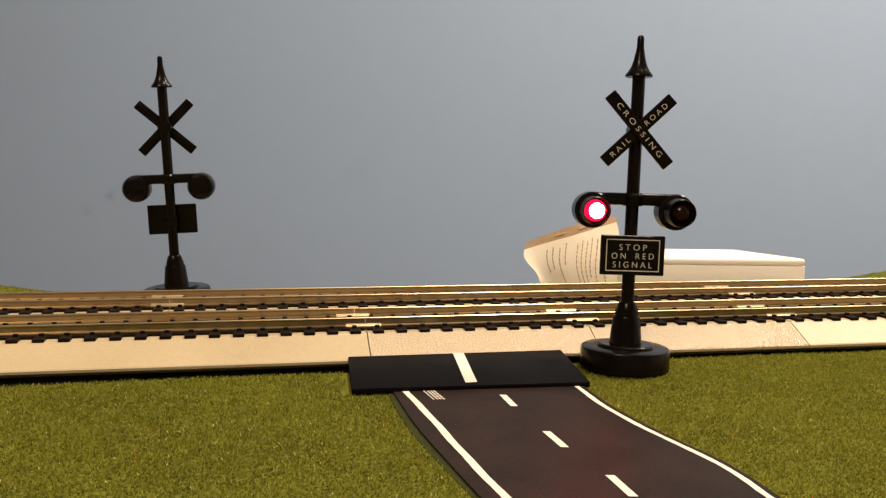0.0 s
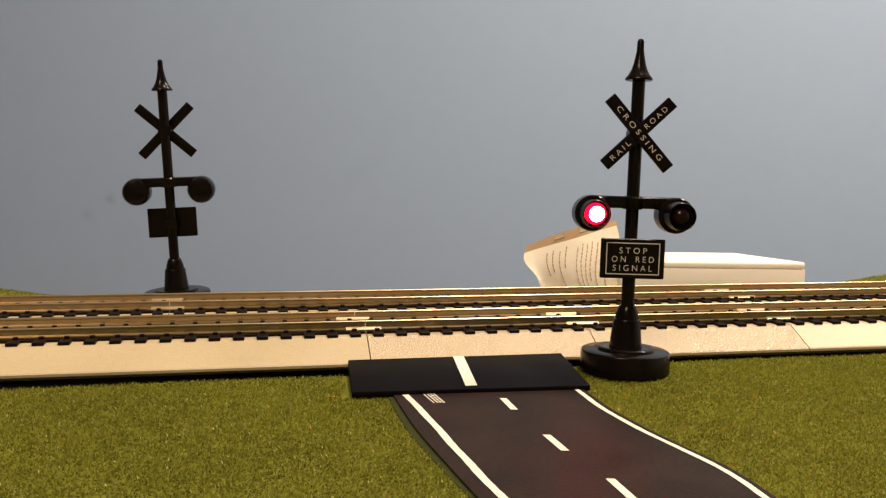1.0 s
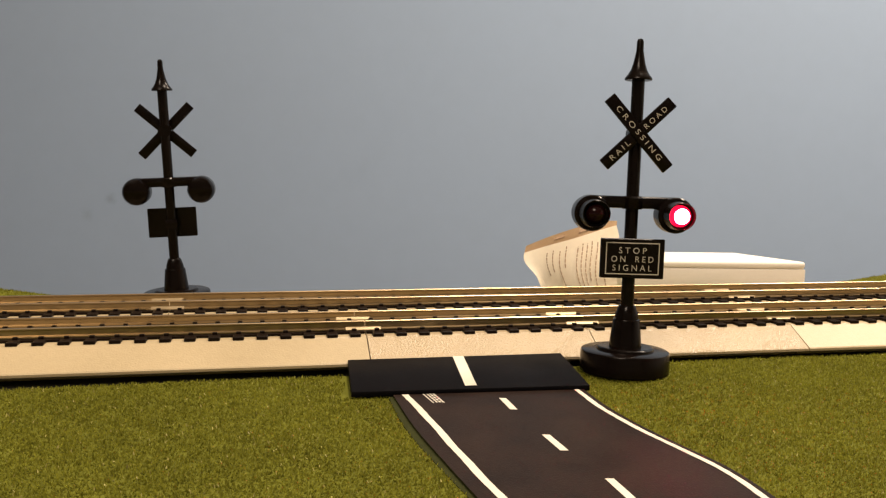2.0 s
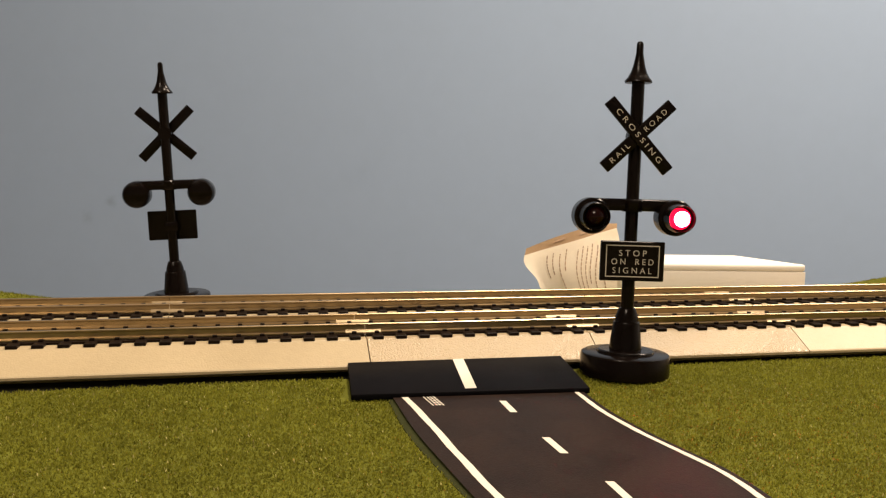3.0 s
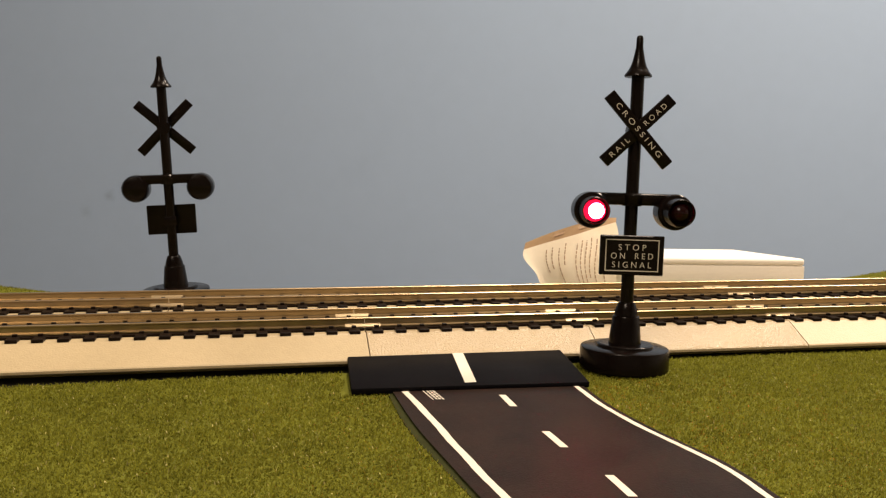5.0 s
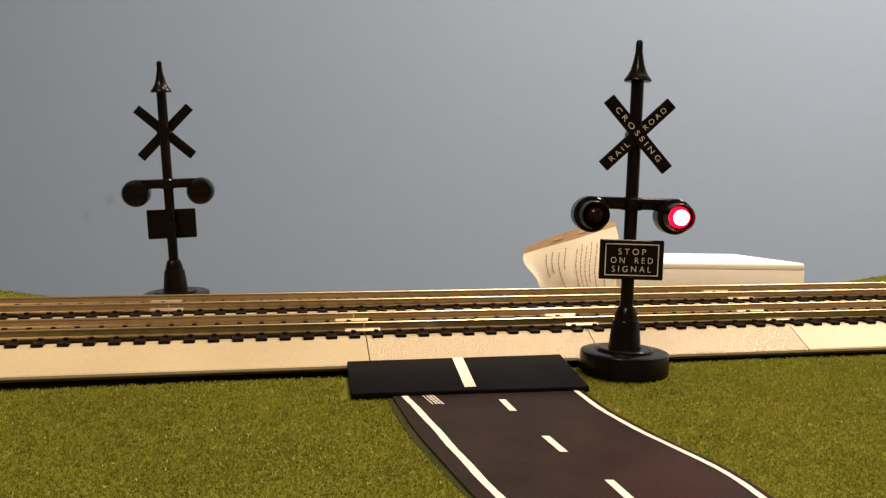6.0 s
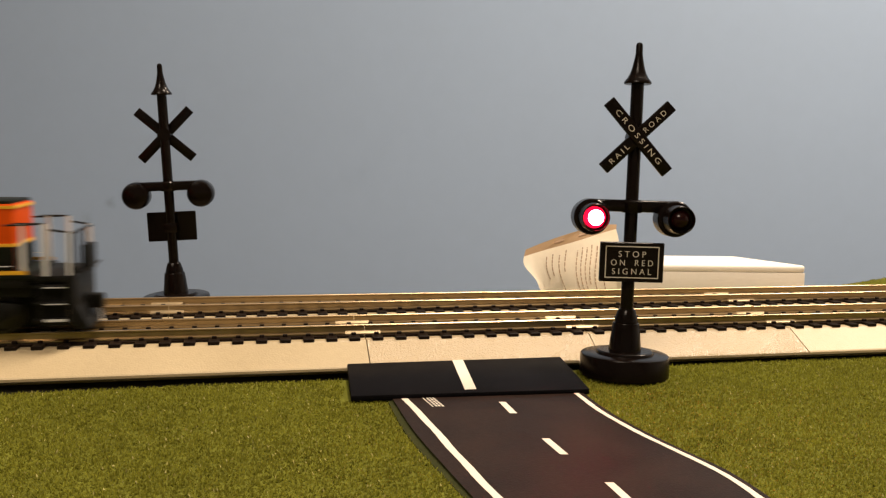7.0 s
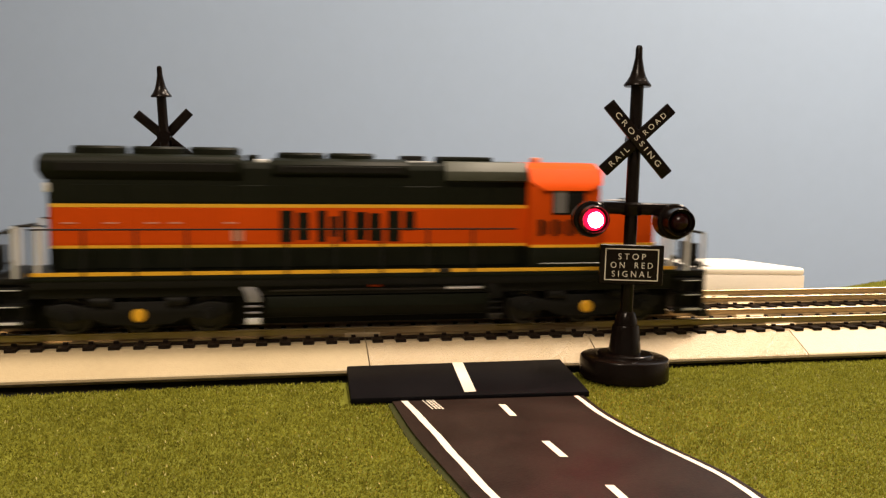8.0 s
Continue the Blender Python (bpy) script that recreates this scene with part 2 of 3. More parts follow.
# ---- room ----
def room():
    def slab(name, x0, x1, y0, y1, z0, z1, mat, label):
        ob = part(name, box(x0, x1, y0, y1, z0, z1), mat)
        tagged(ob, label, name.split("_")[0], "", "structure")
    slab("floor", -3200, 2200, -2600, 1560, -950, -900, M_FLOOR, "brown floor of the train room")
    slab("ceiling", -3200, 2200, -2600, 1560, 1500, 1550, M_WHITE_WALL, "white painted ceiling of the room")
    slab("wall_north", -3200, 2200, 1560, 1660, -900, 1500, M_WALL, "plain blue-grey painted wall behind the layout")
    slab("wall_south", -3200, 2200, -2700, -2600, -900, 1500, M_WHITE_WALL, "white painted wall of the room")
    slab("wall_east", 2200, 2300, -2600, 1560, -900, 1500, M_WHITE_WALL, "white painted side wall of the room")
    slab("wall_west", -3300, -3200, -2600, 1560, -900, 1500, M_WHITE_WALL, "white painted side wall of the room")


def layout_table():
    t = thing("layout_table", at(0, 0, 0), "plywood model railway table on wooden legs", "table")
    bm = bmesh.new()
    low = [(-2300, -700), (1100, -700), (1100, board_edge(1100)), (-2300, board_edge(-2300))]
    a = [bm.verts.new((x, y, -25)) for x, y in low]
    c = [bm.verts.new((x, y, -4.5)) for x, y in low]
    bm.faces.new(a[::-1])
    bm.faces.new(c)
    for i in range(4):
        j = (i + 1) % 4
        bm.faces.new((a[i], a[j], c[j], c[i]))
    part("tabletop", bm, M_BOARD, t)
    leg = part("leg", box(-25, 25, -25, 25, -900, -25, 2), M_BOARD, t, "", at(-2200, -640, 0))
    for x, y in ((1040, -640), (1040, 540), (-2200, -130)):
        share(leg, "leg", at(x, y, 0), t)


def mat_cut(x):
    """How far in front of the track the grass stops."""
    return -36.5 + 5.5 * max(0.0, min(1.0, (x + 150) / 250))


def mat_height(x, y):
    """Top of the grass mat: level, with both far corners curling up."""
    e = board_edge(x) - y
    left = 5.6 * max(0.0, min(1.0, (-151 - x) / 40)) ** 1.3 * max(0.0, 1 - abs(e - 4) / 30)
    right = 6.0 * max(0.0, min(1.0, (x - 190) / 45)) ** 1.2 * max(0.0, 1 - abs(e - 4) / 30)
    ripple = 0.35 * math.sin(x * 0.031 + 1) * math.sin(y * 0.043) if off_track(x, y) < -30 else 0
    o = off_track(x, y)
    bed = -2.6 * max(0.0, min(1.0, (o - mat_cut(x)) / 2.5)) * max(0.0, min(1.0, (80 - o) / 6))
    return min(left, 8) + min(right, 11) + ripple * 0.6 + bed


def grass_mat():
    bm = bmesh.new()
    nx, ny = 200, 260
    rows = []
    for i in range(nx + 1):
        x = -620 + 1240 * i / nx
        y1 = board_edge(x)
        rows.append([bm.verts.new((x, -120 + (y1 + 120) * j / ny, mat_height(x, -120 + (y1 + 120) * j / ny))) for j in range(ny + 1)])
    for a, c in zip(rows, rows[1:]):
        for j in range(ny):
            bm.faces.new((a[j], c[j], c[j + 1], a[j + 1]))
    r = bmesh.ops.extrude_face_region(bm, geom=bm.faces[:])
    for v in r["geom"]:
        if isinstance(v, bmesh.types.BMVert):
            v.co.z -= 1.9
    bmesh.ops.recalc_face_normals(bm, faces=bm.faces)
    ob = part("ground", bm, M_MAT, smooth=True)
    tagged(ob, "green grass mat covering the layout table", "grass mat", "", "structure")


# road outline: sideways position by distance
ROAD_LEFT = smooth_table([110, 140, 165.8, 181.5, 207.7, 235.7, 250], [28, 16.2, 7.6, 2.4, -5.9, -12.9, -16.5])
LINE_LEFT = smooth_table([110, 140, 166, 176, 194, 214.5, 239, 250], [33, 21.5, 12.4, 9.1, 3.5, -2.6, -10.4, -13.5])
LINE_RIGHT = smooth_table([110, 145, 168, 176, 185.7, 199, 215.7, 230, 245.4, 256], [78, 70, 64.8, 63.1, 60.2, 53.9, 46.7, 42.1, 38.7, 36.8])


def ribbon(left, right, y0, y1, z0, z1, n=60):
    """A strip between two sideways curves, with thickness."""
    bm = bmesh.new()
    top, low = [], []
    for i in range(n + 1):
        y = y0 + (y1 - y0) * i / n
        top.append((bm.verts.new((left(y), y, z1)), bm.verts.new((right(y), y, z1))))
        low.append((bm.verts.new((left(y), y, z0)), bm.verts.new((right(y), y, z0))))
    for i in range(n):
        bm.faces.new((top[i][0], top[i][1], top[i + 1][1], top[i + 1][0]))
        bm.faces.new((low[i][1], low[i][0], low[i + 1][0], low[i + 1][1]))
        for k in (0, 1):
            f = bm.faces.new((low[i][k], top[i][k], top[i + 1][k], low[i + 1][k]))
            f.material_index = 1
    bm.faces.new((top[0][0], low[0][0], low[0][1], top[0][1]))
    bm.faces.new((top[-1][0], top[-1][1], low[-1][1], low[-1][0]))
    bmesh.ops.recalc_face_normals(bm, faces=bm.faces)
    return bm


def card_left(y):
    """The backing card is cut wider than the print along the middle of its edge."""
    return ROAD_LEFT(y) - 0.9 - 1.2 * math.sin(math.pi * max(0.0, min(1.0, (y - 158) / 88)))


def wave(y):
    """The hand-cut lines wander a little."""
    return 0.09 * math.sin(y * 0.31) + 0.04 * math.sin(y * 1.07 + 2)


def road():
    t = thing("toy_road", at(0, 0, 0), "dark printed card road strip with cream lines on grass", "road")
    part("backing_card", ribbon(lambda y: card_left(y), lambda y: ROAD_LEFT(y) + 4, 105, 249.5, -0.2, 0.35), [M_EDGE, M_EDGE], t, "olive backing card edge")
    part("road_sheet", ribbon(ROAD_LEFT, lambda y: LINE_RIGHT(y) + 2.2, 105, 250, 0.0, 0.9), [M_ROAD, M_EDGE], t)
    part("edge_line", ribbon(lambda y: LINE_LEFT(y) - 0.95 + wave(y), lambda y: LINE_LEFT(y) + 0.95 + wave(y + 3), 105, 249, 0.88, 0.95), [M_LINE, M_LINE], t, "cream edge line")
    part("edge_line", ribbon(lambda y: LINE_RIGHT(y) - 0.75 + wave(y + 9), lambda y: LINE_RIGHT(y) + 0.75 + wave(y + 12), 105, 249, 0.88, 0.95), [M_LINE, M_LINE], t, "cream edge line")
    for (xa, ya), (xb, yb) in (((17.1, 234.6), (19.4, 224.3)), ((25.5, 204.2), (28.5, 193.3)), ((35.6, 176.5), (38.2, 165.5)), ((43.5, 148), (45.6, 137))):
        f = lambda y, xa=xa, ya=ya, xb=xb, yb=yb: xa + (xb - xa) * (y - ya) / (yb - ya)
        part("centre_dash", ribbon(lambda y: f(y) - 0.95, lambda y: f(y) + 0.95, yb, ya, 0.88, 0.95, 2), [M_LINE, M_LINE], t)
    # small printed mark beside the edge line, too small to read
    for k, (x, n) in enumerate(((0, 1), (1.0, 6), (1.9, 5), (2.8, 6))):
        bm = bmesh.new()
        for q in range(n):
            ln = 9.5 if n == 1 else 9.5 / n * 0.7
            y0 = 238.6 - q * 9.5 / n
            join(bm, box(x, x + (0.3 if n == 1 else 0.55), y0 - ln, y0, 0.88, 0.95))
        for v in bm.verts:
            v.co.x += -5.3 + (238.6 - v.co.y) * 0.36
        part("print_mark", bm, M_LINE, t)


def crossing_pad():
    t = thing("crossing_ramp", at(0, 0, 0), "black plastic road ramp with a white centre stripe against the roadbed", "ramp")
    back_l, back_r, front_r, front_l = (-28.9, 267.0), (39.0, 280.8), (42.8, 245.2), (-24.3, 234.2)
    zb, zf = 3.0, 2.1
    bm = bmesh.new()
    top = [bm.verts.new((*p, z)) for p, z in ((front_l, zf), (front_r, zf), (back_r, zb), (back_l, zb))]
    low = [bm.verts.new((*p, z)) for p, z in ((front_l, 0.4), (front_r, 0.4), (back_r, -1.2), (back_l, -1.2))]
    bm.faces.new(top)
    bm.faces.new(low[::-1])
    for i in range(4):
        j = (i + 1) % 4
        bm.faces.new((low[i], low[j], top[j], top[i]))
    bmesh.ops.recalc_face_normals(bm, faces=bm.faces)
    bmesh.ops.bevel(bm, geom=bm.edges[:], offset=0.35, segments=2, affect="EDGES", profile=0.5)
    part("ramp_plate", bm, M_PAD, t, smooth=True)
    bm = bmesh.new()
    v = [bm.verts.new(p) for p in ((7.0, 242.0, 2.16 + 0.02), (10.3, 242.7, 2.18 + 0.02), (7.1, 274.0, 3.02), (3.7, 273.3, 3.02))]
    f = bm.faces.new(v)
    r = bmesh.ops.extrude_face_region(bm, geom=[f])
    for x in r["geom"]:
        if isinstance(x, bmesh.types.BMVert):
            x.co.z += 0.06
    bmesh.ops.recalc_face_normals(bm, faces=bm.faces)
    part("centre_stripe", bm, M_LINE, t, "white painted centre stripe")


# ---- track ----
def polish(rail):
    """Bright running surface where the wheels rub the rail's head."""
    top = max(v.co.z for v in rail.data.vertices)
    for f in rail.data.polygons:
        if f.normal.z > 0.5 and f.center.z > top - 0.0002:
            f.material_index = 1


def track_piece(length, grained):
    """One snap-track section from x = 0 to length, origin on the mat."""
    t = thing("track_section", at(0, 0, 0), "straight track section, nickel rails and black ties on beige roadbed", "track", "track sections")
    g = 0.18
    half = [(26.6, 0.9), (26.6, 1.7), (26.2, 2.1), (15.2, 7.4), (14.6, 7.8), (7.0, 7.8), (6.8, RAIL_TOP - 3.05)]
    outline = [(-y, z) for y, z in half] + [(y, z) for y, z in half[::-1]] + [(20, 1.0), (19, -1.9), (17.5, -1.9), (16, 3.2), (-16, 3.2), (-17.5, -1.9), (-19, -1.9), (-20, 1.0)]
    part("roadbed", along(outline, g, length - g), M_BEIGE_ROUGH if grained else M_BEIGE, t)
    rail = [(-1.25, 0), (1.25, 0), (1.25, 0.4), (0.28, 0.85), (0.28, 2.2), (0.65, 2.45), (0.65, 2.85), (0.45, 3.0), (-0.45, 3.0), (-0.65, 2.85), (-0.65, 2.45), (-0.28, 2.2), (-0.28, 0.85), (-1.25, 0.4)]
    for side in (-1, 1):
        y = side * 8.6
        shift = 0.0 if side < 0 else -1.8
        r = part("rail", along([(y + a, RAIL_TOP - 3.0 + b) for a, b in rail], shift + 0.08, length + shift - 0.08), [M_RAIL, M_RAIL_HEAD], t)
        polish(r)
        # black web joining the ties, also standing in for shade under the rail
        part("tie_shade_strip", box(0.4, length - 0.4, y - (1.2 if side > 0 else 2.7), y + (2.7 if side > 0 else 1.2), 7.6, RAIL_TOP - 3.2), M_TIE, t)
        for jx in (0,):
            part("rail_joiner", along([(y - 1.5, RAIL_TOP - 3.1), (y + 1.5, RAIL_TOP - 3.1), (y + 1.5, RAIL_TOP - 2.75), (y + 0.75, RAIL_TOP - 2.3), (y + 0.38, RAIL_TOP - 1.9), (y - 0.38, RAIL_TOP - 1.9), (y - 0.75, RAIL_TOP - 2.3), (y - 1.5, RAIL_TOP - 2.75)], jx + shift - 6.4, jx + shift + 5.2), M_JOINER, t, "bright metal rail joiner")
    n = round(length / 7.42)
    step = length / n
    bm = box(-1.75, 1.75, -15.0, 15.0, 6.7, RAIL_TOP - 3.1, 0.2, 1)
    for side in (-1, 1):
        for k in (-1, 1):
            join(bm, box(-0.75, 0.75, side * 8.6 + k * 1.65 - 0.5, side * 8.6 + k * 1.65 + 0.5, RAIL_TOP - 3.2, RAIL_TOP - 2.3, 0.15, 1))
    tie = part("tie", bm, M_TIE, t, "", at(step / 2, 0, 0))
    for i in range(1, n):
        share(tie, "tie", at(step * (i + 0.5), 0, 0), t)
    return t


def tracks():
    # added black sheet: stands in for the shade below the roadbed lip
    under = part("track_shade_sheet", box(-1900, 520, -34.5, 74, -2.5, -1.95), M_CHASSIS, None, "", on_track(0, 0))
    tagged(under, "thin black sheet standing in for shade beneath both tracks", "underlay", "", "structure")
    plain = track_piece(228.6, False)
    plain.matrix_basis = on_track(-27.6 - 228.6, 0)
    grained = track_piece(76.1, True)
    grained.matrix_basis = on_track(-27.6, 0)
    copy_thing(grained, on_track(48.5, 0))
    for k in range(2, 9):
        copy_thing(plain, on_track(-27.6 - 228.6 * k, 0))
    for k in range(2):
        copy_thing(plain, on_track(124.6 + 228.6 * k, 0))
    for k in (-2, -1, 0, 1):
        copy_thing(plain, on_track(-94 + 228.6 * k, SPACING))


# ---- crossing signals ----
def crossing_signal(m, label, lit):
    """A toy crossing signal facing -y. Returns the thing and its two turning lamps."""
    t = thing("crossing_signal", m, label, "crossing signal", "crossing signals")
    part("base", turned([(13.6, 0), (13.85, 0.3), (13.75, 6.1), (13.5, 6.6), (13.0, 6.85), (8.9, 6.95), (8.7, 7.6), (8.2, 7.9), (5.2, 8.0)], 64), M_BLACK, t, "", None, True)
    part("pedestal", turned([(5.1, 7.6), (4.15, 16.2), (4.0, 16.5), (3.65, 16.6), (3.5, 17.9), (2.75, 20.3), (2.4, 20.8), (2.0, 20.9)], 40), M_BLACK, t, "", None, True)
    part("pole", turned([(2.0, 20), (1.95, 91)], 28), M_BLACK, t, "", None, True)
    part("finial", turned([(1.9, 90.0), (4.0, 90.1), (4.2, 90.4), (4.1, 90.8), (3.3, 91.8), (2.5, 93.2), (1.9, 95.0), (1.4, 97.4), (1.1, 99.0), (1.05, 101.8), (0.75, 102.5), (0, 102.8)], 32), M_BLACK, t, "", None, True)
    # crossbuck
    for name, angle, y, text in (("crossbuck_board", -48 if lit else -44.5, -3.5, "C R O S S I N G"), ("crossbuck_board", 44.5 if lit else 42.5, -2.6, None)):
        o = part(name, box(-14.1 if lit else -14.6, 14.1 if lit else 14.6, y - 0.7, y + 0.7, -1.95, 1.95, 0.3, 2), M_BLACK, t, "", at(0, 0, 73.9, 0, -angle, 0), True)
        if text:
            words("lettering", text, 20.6, 1.6, M_LETTER, o, at(0, y - 0.72, 0))
        else:
            words("lettering", "R A I L", 7.4, 1.6, M_LETTER, o, at(-7.6, y - 0.72, 0))
            words("lettering", "R O A D", 8.6, 1.6, M_LETTER, o, at(7.0, y - 0.72, 0))
    part("crossbuck_boss", turned([(2.7, 0), (2.7, 3.6), (2.2, 4.2)], 24, Matrix.Translation((0, 1.9, 73.9)) @ Matrix.Rotation(radians(90), 4, "X")), M_BLACK, t, "", None, True)
    # lamp arm
    bm = box(-14.5, 14.5, -1.9, 2.8, 51.0, 54.75, 0.8, 3)
    join(bm, turned([(3.0, 50.8), (3.3, 51.4), (3.3, 54.2), (2.8, 54.8)], 24))
    part("lamp_arm", bm, M_BLACK, t, "", None, True)
    bulbs = []
    for x in (-12.9, 12.9):
        shell = [(0.0, -5.0), (3.2, -4.9), (4.7, -4.3), (5.4, -3.0), (5.55, -1.6), (5.55, 3.2), (5.2, 3.7), (4.5, 3.9), (4.4, 4.2), (4.2, 9.6), (4.0, 9.8), (3.85, 9.7), (3.8, 7.3), (3.22, 7.2), (3.22, 6.8), (3.8, 6.7), (3.8, 3.6), (0.0, 3.2)]
        h = part("lamp_housing", turned(shell, 36, Matrix.Rotation(radians(90), 4, "X")), M_BLACK, t, "", at(x, 0, 49.3), True)
        bm = bmesh.new()
        bmesh.ops.create_uvsphere(bm, u_segments=28, v_segments=20, radius=3.3)
        bmesh.ops.rotate(bm, verts=bm.verts, cent=(0, 0, 0), matrix=Matrix.Rotation(radians(90), 3, "X"))
        for f in bm.faces:
            c = f.calc_center_median()
            f.material_index = 1 if c.y > 0 else (0 if c.y < -2.25 else 2)
        b = part("lamp_lens", bm, [M_LAMP_ON if lit else M_LAMP_OFF, M_LAMP_OFF, M_LAMP_RIM if lit else M_LAMP_OFF], h, "red lamp, one half lit", at(0, -7.0, 0), True)
        bulbs.append(b)
    # notice board
    s = part("notice_board", box(-9.88, 9.88, -3.7, -2.4, 29.6, 41.85, 0.25, 1), M_BLACK, t)
    yb = -3.72
    bm = bmesh.new()
    for x0, x1, z0, z1 in ((-8.3, 8.3, 40.35, 40.65), (-8.3, 8.3, 30.8, 31.1), (-8.3, -8.0, 31.1, 40.35), (8.0, 8.3, 31.1, 40.35)):
        join(bm, box(x0, x1, yb - 0.05, yb + 0.05, z0, z1))
    part("border", bm, M_LETTER, s)
    for text, w, z in (("S T O P", 8.5, 38.2), ("O N    R E D", 13.0, 35.55), ("S I G N A L", 12.1, 32.85)):
        words("lettering", text, w, 1.8, M_LETTER, s, at(0, yb, z))
    part("board_clamp", box(-2.6, 2.6, -2.5, 2.4, 33.5, 37.5, 0.5, 2), M_BLACK, t, "", None, True)
    return t, bulbs


def white_box():
    t = thing("white_box", at(128, 432, 0, 0, 0, 2), "long white foam box behind the tracks", "box")
    for name, z0, z1, inset, bevel in (("box_tray", 0.0, 13.9, 0.08, 0.1), ("box_lid", 13.92, 17.4, 0.0, 1.3)):
        bm = box(-62 + inset, 43.5 - inset, -20 + inset, 17 - inset, z0, z1, bevel, 4)
        for v in bm.verts:
            if v.co.x > 0:
                v.co.x -= 21 * max(0, v.co.y + 18) / 35
        part(name, bm, M_WHITE, t, "", None, True)


def paper_carton():
    """A crumpled, open printed paper wrapper."""
    t = thing("paper_carton", at(60, 402, 0), "crumpled open paper carton with brown print beside the box", "carton")
    def sheet(name, f, nu, nv, mat, thick):
        bm = bmesh.new()
        g = [[bm.verts.new(f(i / nu, j / nv)) for j in range(nv + 1)] for i in range(nu + 1)]
        for a, c in zip(g, g[1:]):
            for j in range(nv):
                bm.faces.new((a[j], c[j], c[j + 1], a[j + 1]))
        bmesh.ops.solidify(bm, geom=bm.faces[:], thickness=thick)
        bmesh.ops.recalc_face_normals(bm, faces=bm.faces)
        return part(name, bm, mat, t, "", None, True)

    def front(u, v, d=0.0):
        low, high = 6.2 + 2.0 * (u - 0.5) ** 2 - 6.2 * min(1, u * 9), 19.2 + 14.3 * u + 0.6 * math.sin(u * 3.1)
        x = -20.5 + 42 * u + 5.5 * (1 - v) ** 2 * (1 - u) ** 2 + 1.2 * math.sin(6 * v + 3 * u)
        y = -4.5 - 3.2 * math.sin(math.pi * v) + 1.0 * math.sin(9 * u) + 5 * (1 - u) ** 3 + 17 * v - d
        return (x, y, low + (high - low) * v)

    sheet("front_panel", front, 24, 14, M_PAPER, 0.3)

    def flap(u):
        return 2.7 + 5.0 * u - 6.0 * u ** 3

    def rim(u, v):
        a = front(u, 1.0)
        return (a[0] + 1.2 * v, a[1] + 5 * v, a[2] + flap(u) * v)
    sheet("top_flap", rim, 20, 8, M_CARD, 0.3)

    def back(u, v):
        u = 0.2 * (1 - v) + u * (1 - 0.2 * (1 - v))
        a = front(u, 1.0)
        return (a[0] + 1.2, a[1] + 5.2 + 2 * (1 - v), max(0.2, a[2] + flap(u) - 0.1) * v)
    sheet("back_panel", back, 16, 8, M_CARD, 0.3)
    # lines of print too small to read, set upright on the panel
    random.seed(4)
    for col, (u, v0, v1) in enumerate(((0.24, 0.45, 0.86), (0.30, 0.5, 0.88), (0.37, 0.25, 0.84), (0.43, 0.55, 0.9), (0.55, 0.12, 0.85), (0.60, 0.2, 0.88), (0.65, 0.12, 0.86), (0.70, 0.3, 0.88), (0.76, 0.15, 0.85), (0.86, 0.12, 0.7))):
        bm = bmesh.new()
        v = v0
        while v < v1:
            ln = random.uniform(0.03, 0.08)
            q = [bm.verts.new(front(u + a * 0.010, min(v + c * ln, v1), 0.45)) for a, c in ((0, 0), (1, 0), (1, 1), (0, 1))]
            bm.faces.new(q)
            v += ln + 0.015
        r = bmesh.ops.extrude_face_region(bm, geom=bm.faces[:])
        for x in r["geom"]:
            if isinstance(x, bmesh.types.BMVert):
                x.co.y += 0.3
        bmesh.ops.recalc_face_normals(bm, faces=bm.faces)
        part("print_line", bm, M_PRINT, t)
    for u0, u1 in ((0.30, 0.40), (0.56, 0.66)):
        bm = bmesh.new()
        q = []
        for u, v in ((u0, 0.35), (u1, 0.35), (u1, 0.65), (u0, 0.65)):
            a = rim(u, v)
            q.append(bm.verts.new((a[0], a[1] - 0.35, a[2] + 0.35)))
        f = bm.faces.new(q)
        r = bmesh.ops.extrude_face_region(bm, geom=[f])
        for x in r["geom"]:
            if isinstance(x, bmesh.types.BMVert):
                x.co.z -= 0.1
        bmesh.ops.recalc_face_normals(bm, faces=bm.faces)
        part("print_block", bm, M_PRINT, t)


# ---- locomotive: x forward, y to the far side, z above the rail ----
def locomotive():
    t = thing("diesel_locomotive", on_track(-110 - 120.5, 0, RAIL_TOP), "orange and dark green model diesel locomotive with yellow stripes", "locomotive")

    def P(name, bm, mat, label="", parent=t, smooth=True):
        return part(name, bm, mat, parent, label, None, smooth)

    # underframe
    P("underframe", box(-104, 103, -15.5, 15.5, 12.0, 17.5, 0.4), M_CHASSIS)
    P("walkway", box(-104, 103, -17.6, 17.6, 17.4, 19.0, 0.2), M_GREEN)
    for side in (-1, 1):
        P("sill_stripe", box(-103.5, 102.0, side * 17.75 - 0.15, side * 17.75 + 0.15, 19.1, 20.2), M_YELLOW, "yellow sill stripe")
        P("sill_skirt", box(-103, 101.5, side * 16.9 - 0.4, side * 16.9 + 0.4, 15.2, 18.6, 0.1), M_CHASSIS)
    # long hood
    hood = [(-10.4, 19), (10.4, 19), (10.4, 51.5), (9.6, 53.2), (8.2, 53.9), (-8.2, 53.9), (-9.6, 53.2), (-10.4, 51.5)]
    h = P("long_hood", along(hood, -98.2, 51.6, 0.15), M_GREEN, "dark green long hood")
    flare = [(-10.5, 47.6), (-12.1, 50.2), (-12.1, 53.4), (-11.2, 55.0), (-8, 55.6), (8, 55.6), (11.2, 55.0), (12.1, 53.4), (12.1, 50.2), (10.5, 47.6)]
    bm = along(flare, -101.4, -41.5, 0.6)
